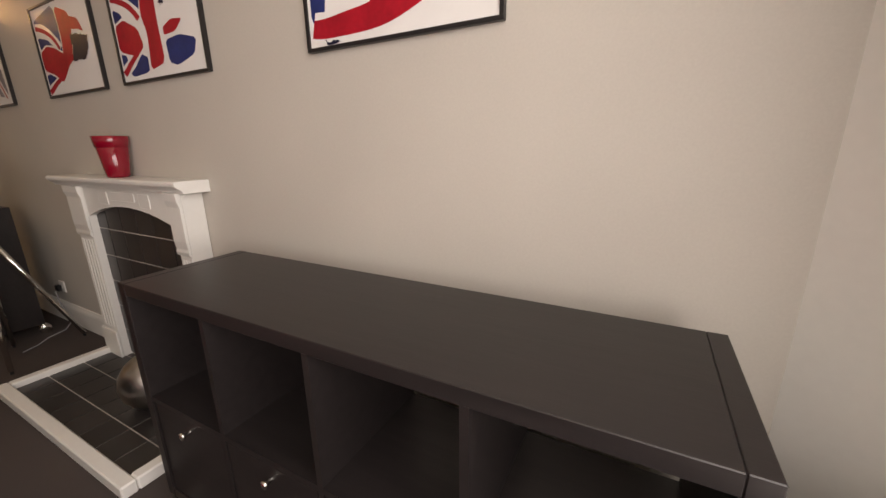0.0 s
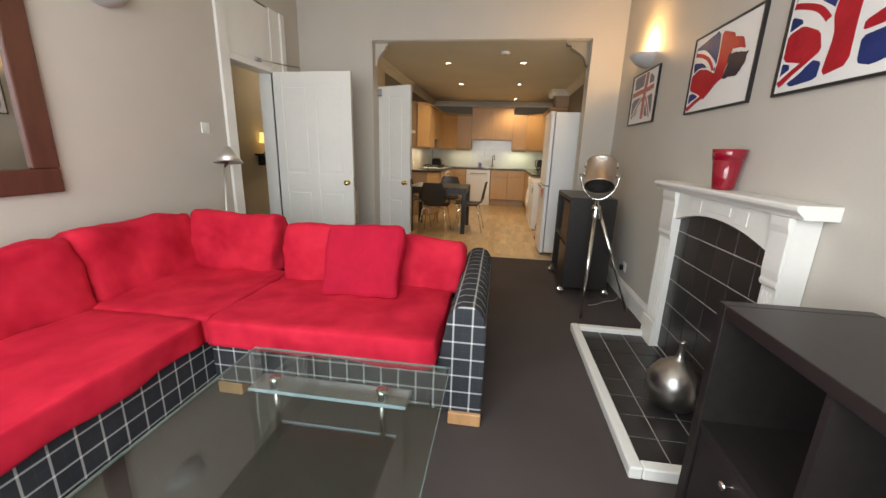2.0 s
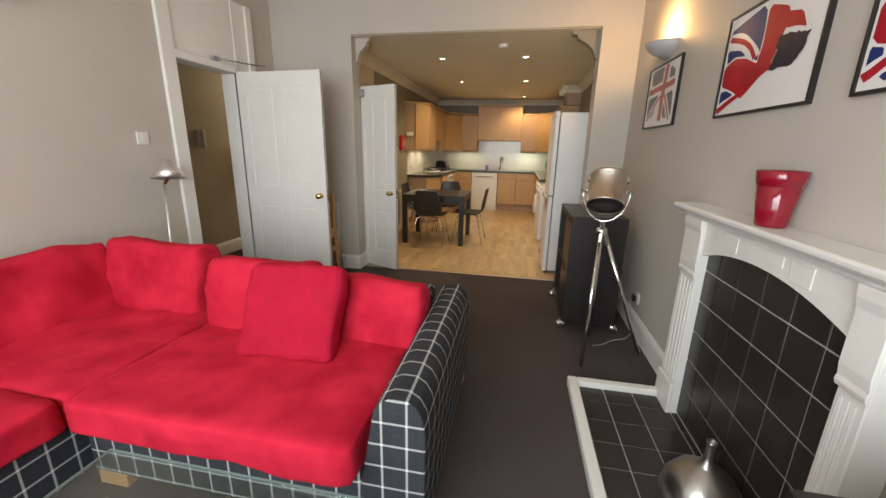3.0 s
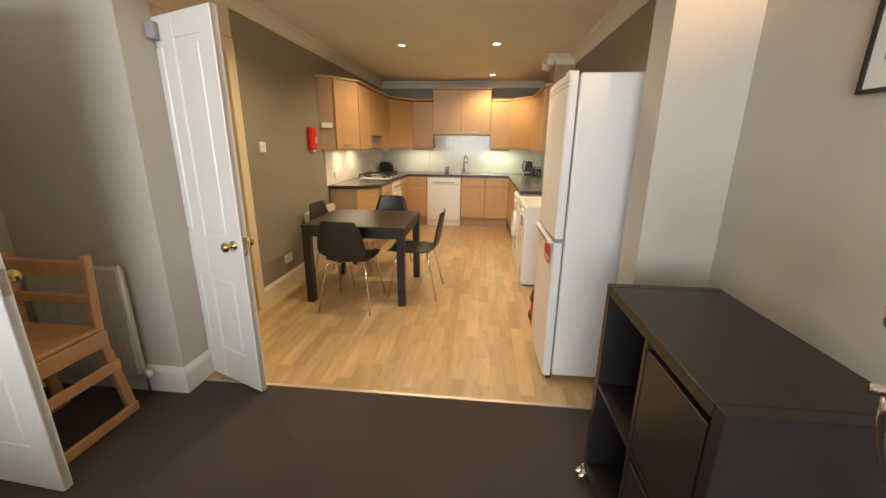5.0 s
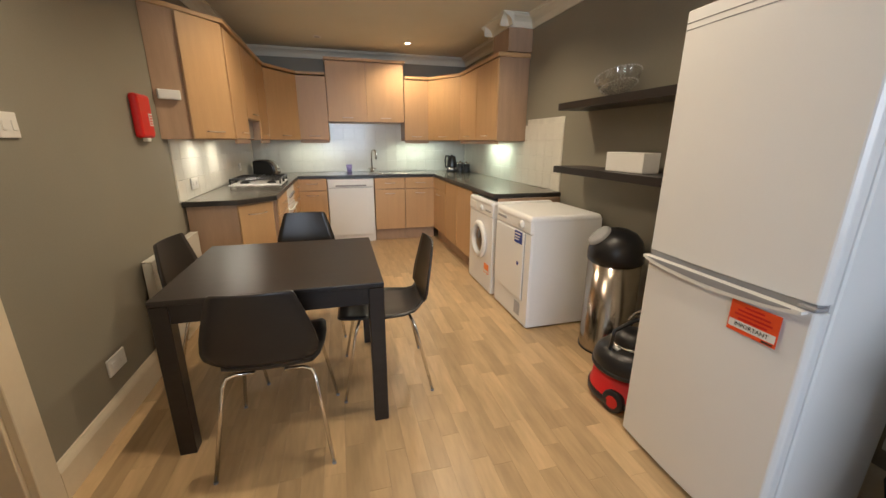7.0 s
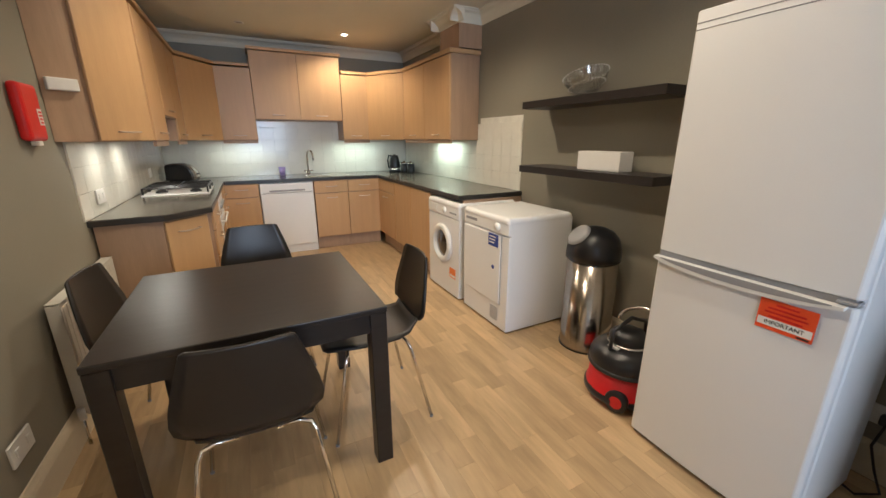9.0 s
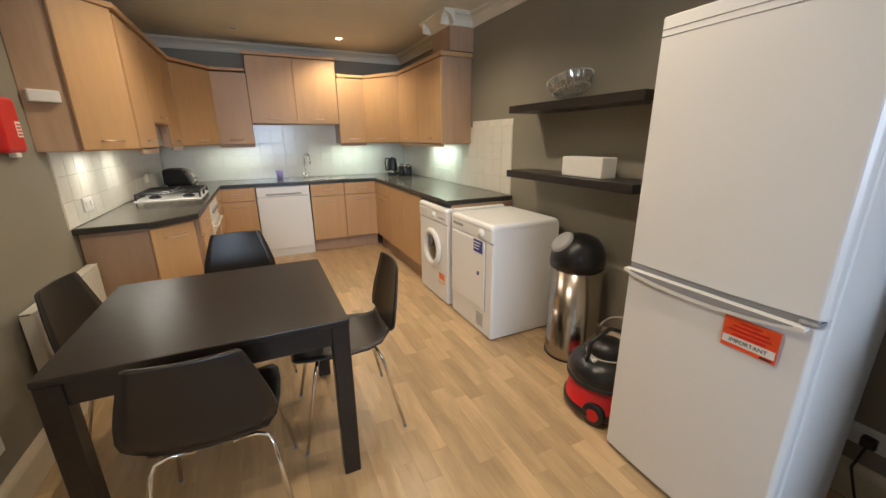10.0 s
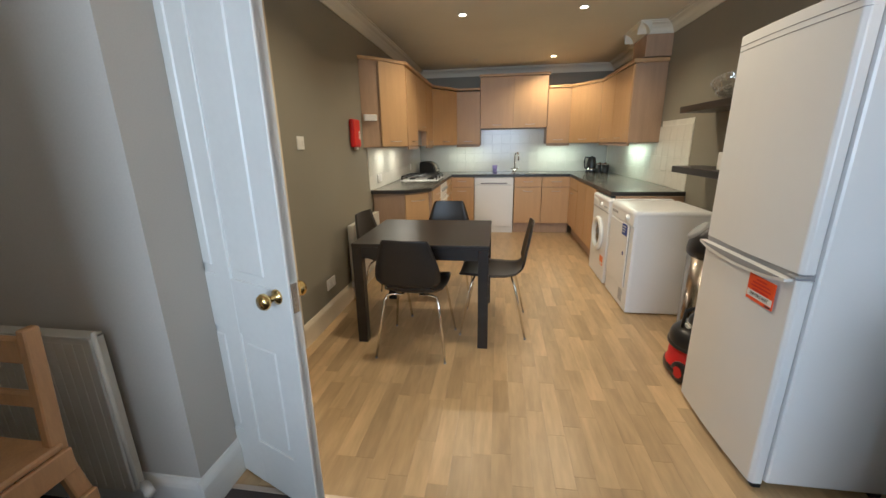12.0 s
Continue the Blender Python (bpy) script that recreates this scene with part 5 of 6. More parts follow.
def flag_art(tools, art, seed, drop=0.0, tall=1.0, inks=None):
    """Blue cloth, white-edged red stripes and folds, dark frayed tips, one over the other."""
    shape, ragged, band = tools
    blue, red, grey = inks or (M_FLAGBLUE, M_FLAGRED, M_FLAGGREY)

    def low(q):
        return (q[0], 0.5 + (q[1] - 0.5) * tall - drop)

    for k, pts in enumerate(art["blue"]):
        shape("blue_patch", rounded([low(q) for q in pts]), blue, 1 + 0.1 * k)
    for k, (a, b, c, w0, w1, edge) in enumerate(art["red"]):
        shape("white_stripe", band(low(a), low(b), low(c), w0 + edge, w1 + edge), M_PAPER, 2 + 0.2 * k)
    for k, pts in enumerate(art.get("fold", ())):
        shape("white_edge", rounded(grown([low(q) for q in pts], 0.026)), M_PAPER, 3 + 0.2 * k)
    for k, (a, b, c, w0, w1, edge) in enumerate(art["red"]):
        shape("red_stripe", band(low(a), low(b), low(c), w0, w1), red, 4 + 0.2 * k)
    for k, pts in enumerate(art.get("fold", ())):
        shape("red_fold", rounded([low(q) for q in pts]), red, 5 + 0.2 * k)
    for k, pts in enumerate(art["grey"]):
        shape("dark_tip", ragged([low(q) for q in pts], seed + 40 + k, 0.010), grey, 6 + 0.2 * k)


TORN = {
    "blue": [[(0.02, 0.93), (0.20, 0.92), (0.41, 0.88), (0.41, 0.56), (0.24, 0.66), (0.02, 0.78)], [(0.02, 0.70), (0.12, 0.64), (0.14, 0.54), (0.02, 0.56)], [(0.60, 0.31), (0.76, 0.33), (0.93, 0.27), (0.89, 0.14), (0.70, 0.07), (0.61, 0.11)],
             [(0.10, 0.08), (0.28, 0.24), (0.36, 0.20), (0.35, 0.06), (0.14, 0.04)], [(0.02, 0.28), (0.09, 0.26), (0.10, 0.14), (0.02, 0.12)]],
    "red": [((0.02, 0.79), (0.22, 0.74), (0.34, 0.55), 0.05, 0.06, 0.08), ((0.02, 0.08), (0.10, 0.14), (0.26, 0.27), 0.07, 0.05, 0.06)],
    "fold": [[(0.02, 0.54), (0.14, 0.58), (0.30, 0.47), (0.34, 0.30), (0.24, 0.22), (0.02, 0.30)], [(0.60, 0.42), (0.70, 0.47), (0.82, 0.45), (0.73, 0.36), (0.60, 0.35)],
             [(0.42, 0.88), (0.56, 0.82), (0.55, 0.50), (0.56, 0.12), (0.38, 0.07), (0.41, 0.40), (0.37, 0.58)]],
    "grey": [[(0.60, 0.62), (0.64, 0.66), (0.66, 0.60)], [(0.93, 0.62), (0.98, 0.68), (0.97, 0.56)]]}
HUNG = {
    "blue": [[(0.03, 0.88), (0.14, 0.91), (0.43, 0.98), (0.47, 0.50), (0.42, 0.42), (0.28, 0.62), (0.12, 0.72), (0.03, 0.78)], [(0.02, 0.69), (0.20, 0.64), (0.30, 0.54), (0.14, 0.58), (0.04, 0.54)], [(0.02, 0.25), (0.14, 0.26), (0.22, 0.20), (0.03, 0.08)]],
    "red": [((0.03, 0.79), (0.28, 0.74), (0.40, 0.50), 0.05, 0.05, 0.08), ((0.01, 0.04), (0.14, 0.11), (0.30, 0.19), 0.07, 0.05, 0.06)],
    "fold": [[(0.02, 0.51), (0.15, 0.57), (0.30, 0.53), (0.44, 0.44), (0.60, 0.42), (0.61, 0.36), (0.50, 0.30), (0.40, 0.20), (0.32, 0.13), (0.20, 0.23), (0.02, 0.31)], [(0.67, 0.80), (0.80, 0.75), (0.86, 0.60), (0.78, 0.64), (0.67, 0.66)],
             [(0.46, 0.95), (0.66, 0.85), (0.70, 0.74), (0.66, 0.62), (0.60, 0.40), (0.42, 0.36), (0.47, 0.60)]],
    "grey": [[(0.62, 0.62), (0.72, 0.61), (0.90, 0.56), (0.87, 0.42), (0.80, 0.32), (0.58, 0.34), (0.63, 0.48)]]}
WIDE = {
    "blue": [[(0.02, 0.97), (0.36, 0.97), (0.34, 0.62), (0.03, 0.74)], [(0.02, 0.56), (0.12, 0.48), (0.10, 0.30), (0.02, 0.34)], [(0.60, 0.46), (0.90, 0.52), (0.94, 0.40), (0.72, 0.32)]],
    "red": [((0.03, 0.80), (0.22, 0.72), (0.40, 0.56), 0.07, 0.06, 0.07), ((0.03, 0.30), (0.30, 0.24), (0.66, 0.42), 0.12, 0.20, 0.07), ((0.60, 0.62), (0.76, 0.70), (0.92, 0.64), 0.12, 0.06, 0.05), ((0.52, 0.97), (0.50, 0.66), (0.44, 0.34), 0.17, 0.18, 0.08)],
    "grey": [[(0.92, 0.84), (0.98, 0.90), (0.97, 0.78)], [(0.10, 0.22), (0.20, 0.20), (0.12, 0.15)]]}
CROSS = {
    "blue": [[(0.08, 0.96), (0.52, 0.98), (0.52, 0.74), (0.12, 0.70)], [(0.70, 0.94), (0.86, 0.84), (0.86, 0.64), (0.70, 0.62)], [(0.06, 0.50), (0.46, 0.54), (0.30, 0.18), (0.07, 0.10)], [(0.62, 0.48), (0.88, 0.54), (0.92, 0.10), (0.64, 0.12)]],
    "red": [((0.04, 0.62), (0.40, 0.62), (0.90, 0.66), 0.10, 0.09, 0.09), ((0.50, 0.50), (0.30, 0.36), (0.10, 0.12), 0.05, 0.05, 0.08), ((0.62, 0.50), (0.76, 0.30), (0.86, 0.08), 0.05, 0.05, 0.08), ((0.60, 0.98), (0.56, 0.60), (0.55, 0.08), 0.15, 0.15, 0.08)],
    "grey": []}
flag_art(picture(-4.585, -3.96, 1.585, 2.03, "red, white and blue flag print in a thin black frame"), CROSS, 1, inks=(M_GLAREBLUE, M_GLARERED, M_GLAREBLUE))
flag_art(picture(-3.39, -2.70, 1.585, 2.05, "crumpled red, white and blue flag print, black frame"), HUNG, 2)
flag_art(picture(-2.52, -1.835, 1.585, 2.05, "torn red, white and blue flag print, black frame"), TORN, 3)
flag_art(picture(-1.285, -0.60, 1.585, 2.05, "sweeping red, white and blue flag print, black frame"), WIDE, 4, 0.15, 1.1)


# wall lights
def sconce(at, rz, lit, label):
    s = tagged(new("wall_light"), label, "wall light")
    BASE[s] = Vector((0, 0, 0))
    prof = [(0.0, 0.0), (0.05, 0.006), (0.10, 0.028), (0.14, 0.062), (0.165, 0.10), (0.155, 0.10), (0.13, 0.066), (0.09, 0.036), (0, 0.014)]
    part("bowl", lathe(prof, (0, 0, 0), 20, start=math.pi, sweep=math.pi), mat("plaster_bowl", (0.50, 0.50, 0.50), 0.6, var=0.04), s, "grey plaster half bowl", True)
    part("back_plate", box(-0.06, 0.06, -0.008, 0.0, 0.02, 0.10, 0.003), M_WHITE, s)
    part("bulb", lathe([(0, 0.03), (0.016, 0.04), (0.022, 0.075), (0.012, 0.10), (0, 0.105)], (0, -0.07, 0.0), 12), M_SCGLOW if lit else M_PLASTIC, s, "", True)
    s.matrix_basis = pose(*at, 0, 0, rz)
    return s


sconce((-4.28, LY1, 2.055), 0, True, "grey half-bowl uplighter glowing warm on the wall")
sconce((-2.70, LY0, 2.09), 180, False, "grey half-bowl uplighter, unlit, on the wall")

# mirror with a broad frame
mr = thing("wall_mirror", (-1.75, LY0, 1.02), "wall mirror in a broad mahogany frame", "mirror")
MX, MZ0, MZ1, fw = (-2.27, -1.15), 1.02, 2.35, 0.13
for n, a, b, c, d in (("frame_side", MX[0], MX[0] + fw, MZ0 + fw, MZ1 - fw), ("frame_side", MX[1] - fw, MX[1], MZ0 + fw, MZ1 - fw), ("frame_rail", MX[0], MX[1], MZ0, MZ0 + fw), ("frame_rail", MX[0], MX[1], MZ1 - fw, MZ1)):
    part(n, box(a, b, LY0 + 0.001, LY0 + 0.034, c, d, 0.008, 2), M_FRAMEWOOD, mr)
part("glass", box(MX[0] + fw - 0.002, MX[1] - fw + 0.002, LY0 + 0.002, LY0 + 0.014, MZ0 + fw - 0.002, MZ1 - fw + 0.002), M_MIRROR, mr)

# spotlight on a tripod
LX, LY = -3.73, 1.152
tr = thing("tripod_lamp", (LX, LY, 0), "satin metal spotlight floor lamp on a chrome tripod", "floor lamp")
hub = Vector((LX, LY, 0.885))
for fx, fy in ((-3.46, 1.072), (-3.925, 1.20), (-3.70, 1.50)):
    dx, dy = fx - LX, fy - LY
    leg = part("leg", tube([hub + Vector((dx * 0.06, dy * 0.06, -0.01)), (fx, fy, 0.02)], 0.013, 12), M_CHROME, tr, "chrome tripod leg", True)
    part("leg_tip", tube([(fx - dx * 0.03, fy - dy * 0.03, 0.045), (fx, fy, 0.002)], 0.009, 8), M_DARKP, leg)
    part("leg_clamp", tube([hub + Vector((dx * 0.05, dy * 0.05, 0.0)), hub + Vector((dx * 0.12, dy * 0.12, -0.09))], 0.019, 10), M_STEEL, leg)
part("hub", lathe([(0, -0.03), (0.035, -0.03), (0.038, 0.0), (0.03, 0.02), (0.014, 0.025), (0.014, 0.065), (0, 0.065)], hub, 20), M_CHROME, tr, "", True)
HC = Vector((LX, LY, 1.15))
HZ = Matrix.Translation(HC) @ pose(0, 0, 0, 0, 0, -12)
HM = HZ @ pose(0, 0, 0, 0, 145, 0)
part("yoke", tube([HZ @ Vector((0, 0.144 * math.cos(a), -0.20 * math.sin(a))) for a in [math.pi * k / 18 for k in range(19)]], 0.008, 8), M_CHROME, tr, "chrome yoke", True)
head = part("head", lathe([(0, -0.125), (0.120, -0.123), (0.130, -0.117), (0.134, -0.108), (0.134, -0.100), (0.130, -0.097), (0.130, 0.098), (0.133, 0.100), (0.133, 0.110), (0.128, 0.110), (0.124, 0.05), (0.07, -0.03), (0, -0.06)], (0, 0, 0), 40, turn=HM @ Matrix.Diagonal((0.88, 0.88, 1, 1))), M_NICKEL, tr, "satin copper-toned lamp head", True)
part("lens", lathe([(0, 0.085), (0.05, 0.088), (0.09, 0.098), (0.127, 0.106), (0.127, 0.098), (0, 0.078)], (0, 0, 0), 32, turn=HM @ Matrix.Diagonal((0.88, 0.88, 1, 1))), M_LENS, head, "dark glass lens", True)
for s in (-1, 1):
    part("side_knob", moved(lathe([(0, 0.0), (0.018, 0.0), (0.018, 0.014), (0.007, 0.018), (0.007, 0.05), (0, 0.05)], (0, 0, 0), 14, turn=pose(0, 0, 0, 90 * -s)), HZ @ pose(0, s * 0.114, 0.0)), M_CHROME, head, "chrome knob", True)
    part("clip", moved(box(-0.012, 0.012, -0.008, 0.008, -0.025, 0.02, 0.003), HM @ pose(0.0, s * 0.122, -0.09)), M_CHROME, head, "chrome clip")
part("plate", moved(box(-0.0015, 0.0015, -0.03, 0.03, -0.011, 0.011), HM @ pose(-0.1162, 0.0, -0.075)), M_PLASTIC, head, "blank white label")

solid("lamp_flex", tube([(-4.09, 1.515, 0.27), (-4.06, 1.52, 0.14), (-4.00, 1.53, 0.03), (-3.93, 1.47, 0.008), (-3.88, 1.36, 0.006), (-3.80, 1.28, 0.006), (-3.76, 1.20, 0.006)], 0.004, 6), M_GREYP, "thin grey lamp flex trailing over the carpet", "cable")

# reading lamp behind the sofa
rl = thing("reading_lamp", (-3.40, -1.95, 0), "slim floor lamp with a brushed metal cone shade", "floor lamp")
part("base", lathe([(0, 0), (0.13, 0), (0.13, 0.015), (0.02, 0.03), (0, 0.03)], (-3.36, -1.98, 0), 24), M_SATIN, rl, "", True)
part("pole", tube([(-3.36, -1.98, 0.02), (-3.38, -1.93, 1.12)], 0.009, 8), M_SATIN, rl, "", True)
part("neck", tube([(-3.38, -1.93, 1.12), (-3.395, -1.90, 1.16)], 0.014, 8), M_CHROME, rl)
part("shade", lathe([(0.0, 0.134), (0.020, 0.132), (0.030, 0.124), (0.068, 0.068), (0.112, 0.0), (0.108, 0.0), (0.064, 0.066), (0.026, 0.118), (0.0, 0.124)], (-3.40, -1.90, 1.155), 24, turn=pose(0, 0, 0, 6, -8, 0)), M_SATIN, rl, "", True)


# switches and sockets
def plate(name, at, out, w, h, label, cat, rockers=1, plug=False):
    """A white plate on a wall across y."""
    x, y, z = at
    p = thing(name, at, label, cat)
    part("plate", box(x - w / 2, x + w / 2, y, y + out * 0.010, z - h / 2, z + h / 2, 0.003, 2), M_PLASTIC, p)
    for k in range(rockers):
        cx = x - w / 2 + w * (k + 0.5) / rockers
        part("rocker", box(cx - 0.012, cx + 0.012, y + out * 0.0101, y + out * 0.014, z - 0.018, z + 0.018, 0.002), M_PLASTIC, p)
    if plug:
        part("plug", box(x - 0.022, x + 0.022, y + out * 0.0142, y + out * 0.045, z - 0.028, z + 0.020, 0.006), M_DARKP, p, "black plug")
    return p


plate("light_switch", (-3.425, LY0, 1.43), 1, 0.088, 0.088, "white light switch beside the hall door", "switch")
plate("wall_socket", (-4.10, LY1, 0.29), -1, 0.086, 0.086, "white wall socket with a black plug", "socket", 1, True)
plate("light_switch", (-6.556, KY0, 1.393), 1, 0.088, 0.088, "white light switch on the olive wall", "switch", 2)
plate("wall_socket", (-6.80, KY0, 0.305), 1, 0.146, 0.086, "white double socket above the skirting", "socket", 2)
plate("wall_socket", (-5.44, KY1, 0.285), -1, 0.146, 0.086, "white double socket with a black plug by the fridge", "socket", 2, True)
plate("wall_socket", (-8.22, KY0 + 0.008, 1.02), 1, 0.146, 0.086, "white double socket on the tiled splashback", "socket", 2)
plate("wall_socket", (-9.75, KY0 + 0.008, 1.05), 1, 0.086, 0.086, "white wall socket on the tiled splashback", "socket", 1)

# fire blanket and alarm box
fb = thing("fire_blanket", (-7.54, KY0, 1.35), "red wall-hung fire blanket case with a white label", "fire blanket")
part("case", box(-7.625, -7.455, KY0, KY0 + 0.045, 1.355, 1.60, 0.018, 3), M_REDP, fb)
part("label", box(-7.608, -7.565, KY0 + 0.0452, KY0 + 0.0465, 1.425, 1.495), M_PAPER, fb, "white paper label")
for k in range(4):
    part("line", box(-7.603, -7.570, KY0 + 0.0466, KY0 + 0.0472, 1.432 + 0.015 * k, 1.440 + 0.015 * k), M_REDP, fb)
part("tab", box(-7.56, -7.52, KY0 + 0.01, KY0 + 0.04, 1.335, 1.356, 0.003), M_PLASTIC, fb)
solid("alarm_box", moved(box(-0.065, 0.065, -0.030, -0.001, 1.60, 1.66, 0.006, 2), pose(-7.853, -1.363, 0, 0, 0, math.degrees(math.atan2(0.145, -0.115)))), M_PLASTIC, "small white plastic alarm box on the wall", "alarm")


# radiators
def radiator(name, m, w, h, label, near_valve=False):
    r = tagged(new(name), label, "radiator")
    BASE[r] = Vector((0, 0, 0))
    front = part("panel", box(0, w, 0.05, 0.066, 0.13, 0.13 + h, 0.004), M_RAD, r)
    k = 0.03
    while k < w - 0.03:
        part("rib", box(k, k + 0.030, 0.0661, 0.0685, 0.15, 0.11 + h, 0.001), M_RAD, front)
        k += 0.04
    part("back_panel", box(0.01, w - 0.01, 0.02, 0.035, 0.14, 0.12 + h, 0.003), M_RAD, r)
    part("top_grille", box(0.0, w, 0.018, 0.07, 0.13 + h, 0.136 + h, 0.002), M_RAD, r)
    for x in (-0.002, w - 0.004):
        part("side_cover", box(x, x + 0.006, 0.018, 0.068, 0.14, 0.125 + h, 0.002), M_RAD, r)
    v = part("valve", tube([(w + 0.035, 0.045, 0.135), (w + 0.035, 0.045, 0.19)], 0.014, 10), M_PLASTIC, r, "white thermostatic valve", True)
    part("pipe", tube([(w, 0.045, 0.15), (w + 0.035, 0.045, 0.15), (w + 0.035, 0.045, 0.0)], 0.0075, 8), M_CHROME, r, "", True)
    part("pipe", tube([(0.01, 0.045, 0.15), (-0.03, 0.045, 0.15), (-0.03, 0.045, 0.0)], 0.0075, 8), M_CHROME, r, "", True)
    if near_valve:
        part("valve_head", tube([(-0.03, 0.045, 0.155), (-0.085, 0.075, 0.150)], 0.017, 12), M_PLASTIC, v, "", True)
        part("pipe", tube([(-0.03, 0.07, 0.80), (-0.03, 0.07, 0.16)], 0.0075, 8), M_RAD, r, "", True)
    part("bracket", box(w * 0.2, w * 0.2 + 0.03, 0.0, 0.05, 0.2, 0.1 + h), M_RAD, r)
    r.matrix_basis = m
    return r


radiator("radiator", pose(-7.95, KY0, 0, 0, 0, 0), 0.76, 0.555, "cream panel radiator under the table's end wall")
radiator("radiator", pose(LX0, -1.43, 0, 0, 0, -90), 0.55, 0.64, "tall white panel radiator beside the opening", True)

# folded wooden chair stored behind the door
wcx = thing("wooden_chair", (-4.72, -1.6, 0), "pale pine wooden chair tucked behind the open door", "chair")
for y in (-1.375, -1.80):
    side = [(-4.925, 0.0), (-4.875, 0.0), (-4.800, 0.50), (-4.830, 0.905), (-4.870, 0.905), (-4.845, 0.50)]
    part("rear_leg", prism(side, "y", y - 0.015, y + 0.015, 0.004), M_PINE, wcx)
    part("front_leg", box(-4.53, -4.49, y - 0.015, y + 0.015, 0.0, 0.47, 0.004), M_PINE, wcx)
    part("foot_rail", box(-4.91, -4.50, y + 0.016, y + 0.036, 0.008, 0.062, 0.004), M_PINE, wcx)
    part("side_rail", box(-4.87, -4.50, y + 0.016, y + 0.034, 0.29, 0.345, 0.004), M_PINE, wcx)
    part("seat_rail", box(-4.84, -4.50, y + 0.016, y + 0.034, 0.445, 0.525, 0.004), M_PINE, wcx)
part("seat", box(-4.83, -4.49, -1.83, -1.35, 0.526, 0.548, 0.006), M_PINE, wcx)
part("back_rail", box(-4.852, -4.828, -1.784, -1.391, 0.80, 0.88, 0.006), M_PINE, wcx)
part("back_rail", box(-4.848, -4.824, -1.784, -1.391, 0.66, 0.71, 0.006), M_PINE, wcx)

# ---- things in the kitchen ----
for z in (1.575, 1.115):
    solid("wall_shelf", box(-7.55, -6.42, 1.325, KY1 - 0.001, z, z + 0.05, 0.002), M_BLACKWOOD, "black-brown floating shelf on the olive wall", "shelf", "floating shelves")
# bowl of cut glass
bowl = thing("glass_bowl", (-7.05, 1.455, 1.626), "scalloped cut glass bowl on the upper shelf", "bowl")
b = bmesh.new()
rings = []
for r, z in ((0.03, 0.0), (0.07, 0.004), (0.11, 0.035), (0.135, 0.08), (0.145, 0.115), (0.140, 0.113), (0.128, 0.08), (0.10, 0.04), (0.06, 0.012), (0.0, 0.01)):
    rings.append([b.verts.new((-7.05 + (r * (1 + 0.05 * math.cos(16 * a) * z / 0.115)) * math.cos(a), 1.455 + (r * 0.9 * (1 + 0.05 * math.cos(16 * a) * z / 0.115)) * math.sin(a), 1.626 + z + 0.008 * math.cos(16 * a) * z / 0.115)) for a in [2 * math.pi * k / 64 for k in range(64)]])
for p, q in zip(rings, rings[1:]):
    for k in range(64):
        b.faces.new((p[k], p[(k + 1) % 64], q[(k + 1) % 64], q[k]))
part("body", b, M_CRYSTAL, bowl, "", False)
for r, z, count in ((0.148, 0.118, 44), (0.118, 0.050, 32)):
    beads = bmesh.new()
    for k in range(count):
        a = 2 * math.pi * k / count
        bmesh.ops.create_icosphere(beads, subdivisions=1, radius=0.0055, matrix=Matrix.Translation((-7.05 + r * math.cos(a), 1.455 + r * 0.9 * math.sin(a), 1.626 + z)))
    part("bead_row", beads, M_BEAD, bowl, "row of glass beads", True)
bowl.rotation_euler = (0, radians(-16), 0)
bowl.location.z += 0.019
solid("white_box", box(-7.03, -6.70, 1.40, 1.52, 1.166, 1.285, 0.003), M_PAPER, "plain white rectangular box on the lower shelf", "box")

# tall bin
bn = thing("kitchen_bin", (-6.78, 1.36, 0), "tall steel kitchen bin with a black domed lid", "bin")
part("drum", lathe([(0, 0.0), (0.160, 0.0), (0.163, 0.012), (0.160, 0.02), (0.161, 0.625), (0, 0.625)], (-6.78, 1.36, 0), 40), M_POLISHED, bn, "polished steel drum", True)
part("foot_ring", lathe([(0.161, 0), (0.166, 0), (0.166, 0.012), (0.161, 0.012)], (-6.78, 1.36, 0), 40), M_DARKP, bn)
flap_way = Vector((-0.20, -0.66, 0.70)).normalized()
lid = part("lid", lathe([(0.158, 0.615), (0.169, 0.620), (0.170, 0.655), (0.165, 0.700), (0.147, 0.755), (0.11, 0.798), (0.055, 0.822), (0, 0.83)], (-6.78, 1.36, 0), 40), M_DARKP, bn, "black plastic domed lid", True)
part("flap", moved(lathe([(0, 0.012), (0.06, 0.010), (0.075, 0.006), (0.080, -0.010)], (0, 0, 0), 24), Matrix.Translation(Vector((-6.78, 1.36, 0.660)) + flap_way * 0.168) @ flap_way.to_track_quat("Z", "Y").to_matrix().to_4x4()), M_GREYP, lid, "smoky grey push flap", True)

# vacuum cleaner
vc = thing("vacuum_cleaner", (-6.32, 1.12, 0), "round red vacuum cleaner with a black domed top", "vacuum cleaner")
V = (-6.30, 1.12, 0)
part("tub", lathe([(0, 0.03), (0.165, 0.03), (0.178, 0.05), (0.178, 0.07), (0.170, 0.075), (0.166, 0.175), (0, 0.175)], V, 36), M_REDP, vc, "red tub", True)
part("bumper", lathe([(0.172, 0.028), (0.186, 0.035), (0.186, 0.058), (0.176, 0.066)], V, 36), M_DARKP, vc, "", True)
tp = part("top", lathe([(0.172, 0.172), (0.176, 0.18), (0.174, 0.215), (0.165, 0.240), (0.135, 0.268), (0.085, 0.282), (0.0, 0.284)], V, 36), M_DARKP, vc, "black domed top", True)
part("rim", lathe([(0.172, 0.168), (0.181, 0.172), (0.181, 0.186), (0.174, 0.19)], V, 36), M_DARKP, tp, "", True)
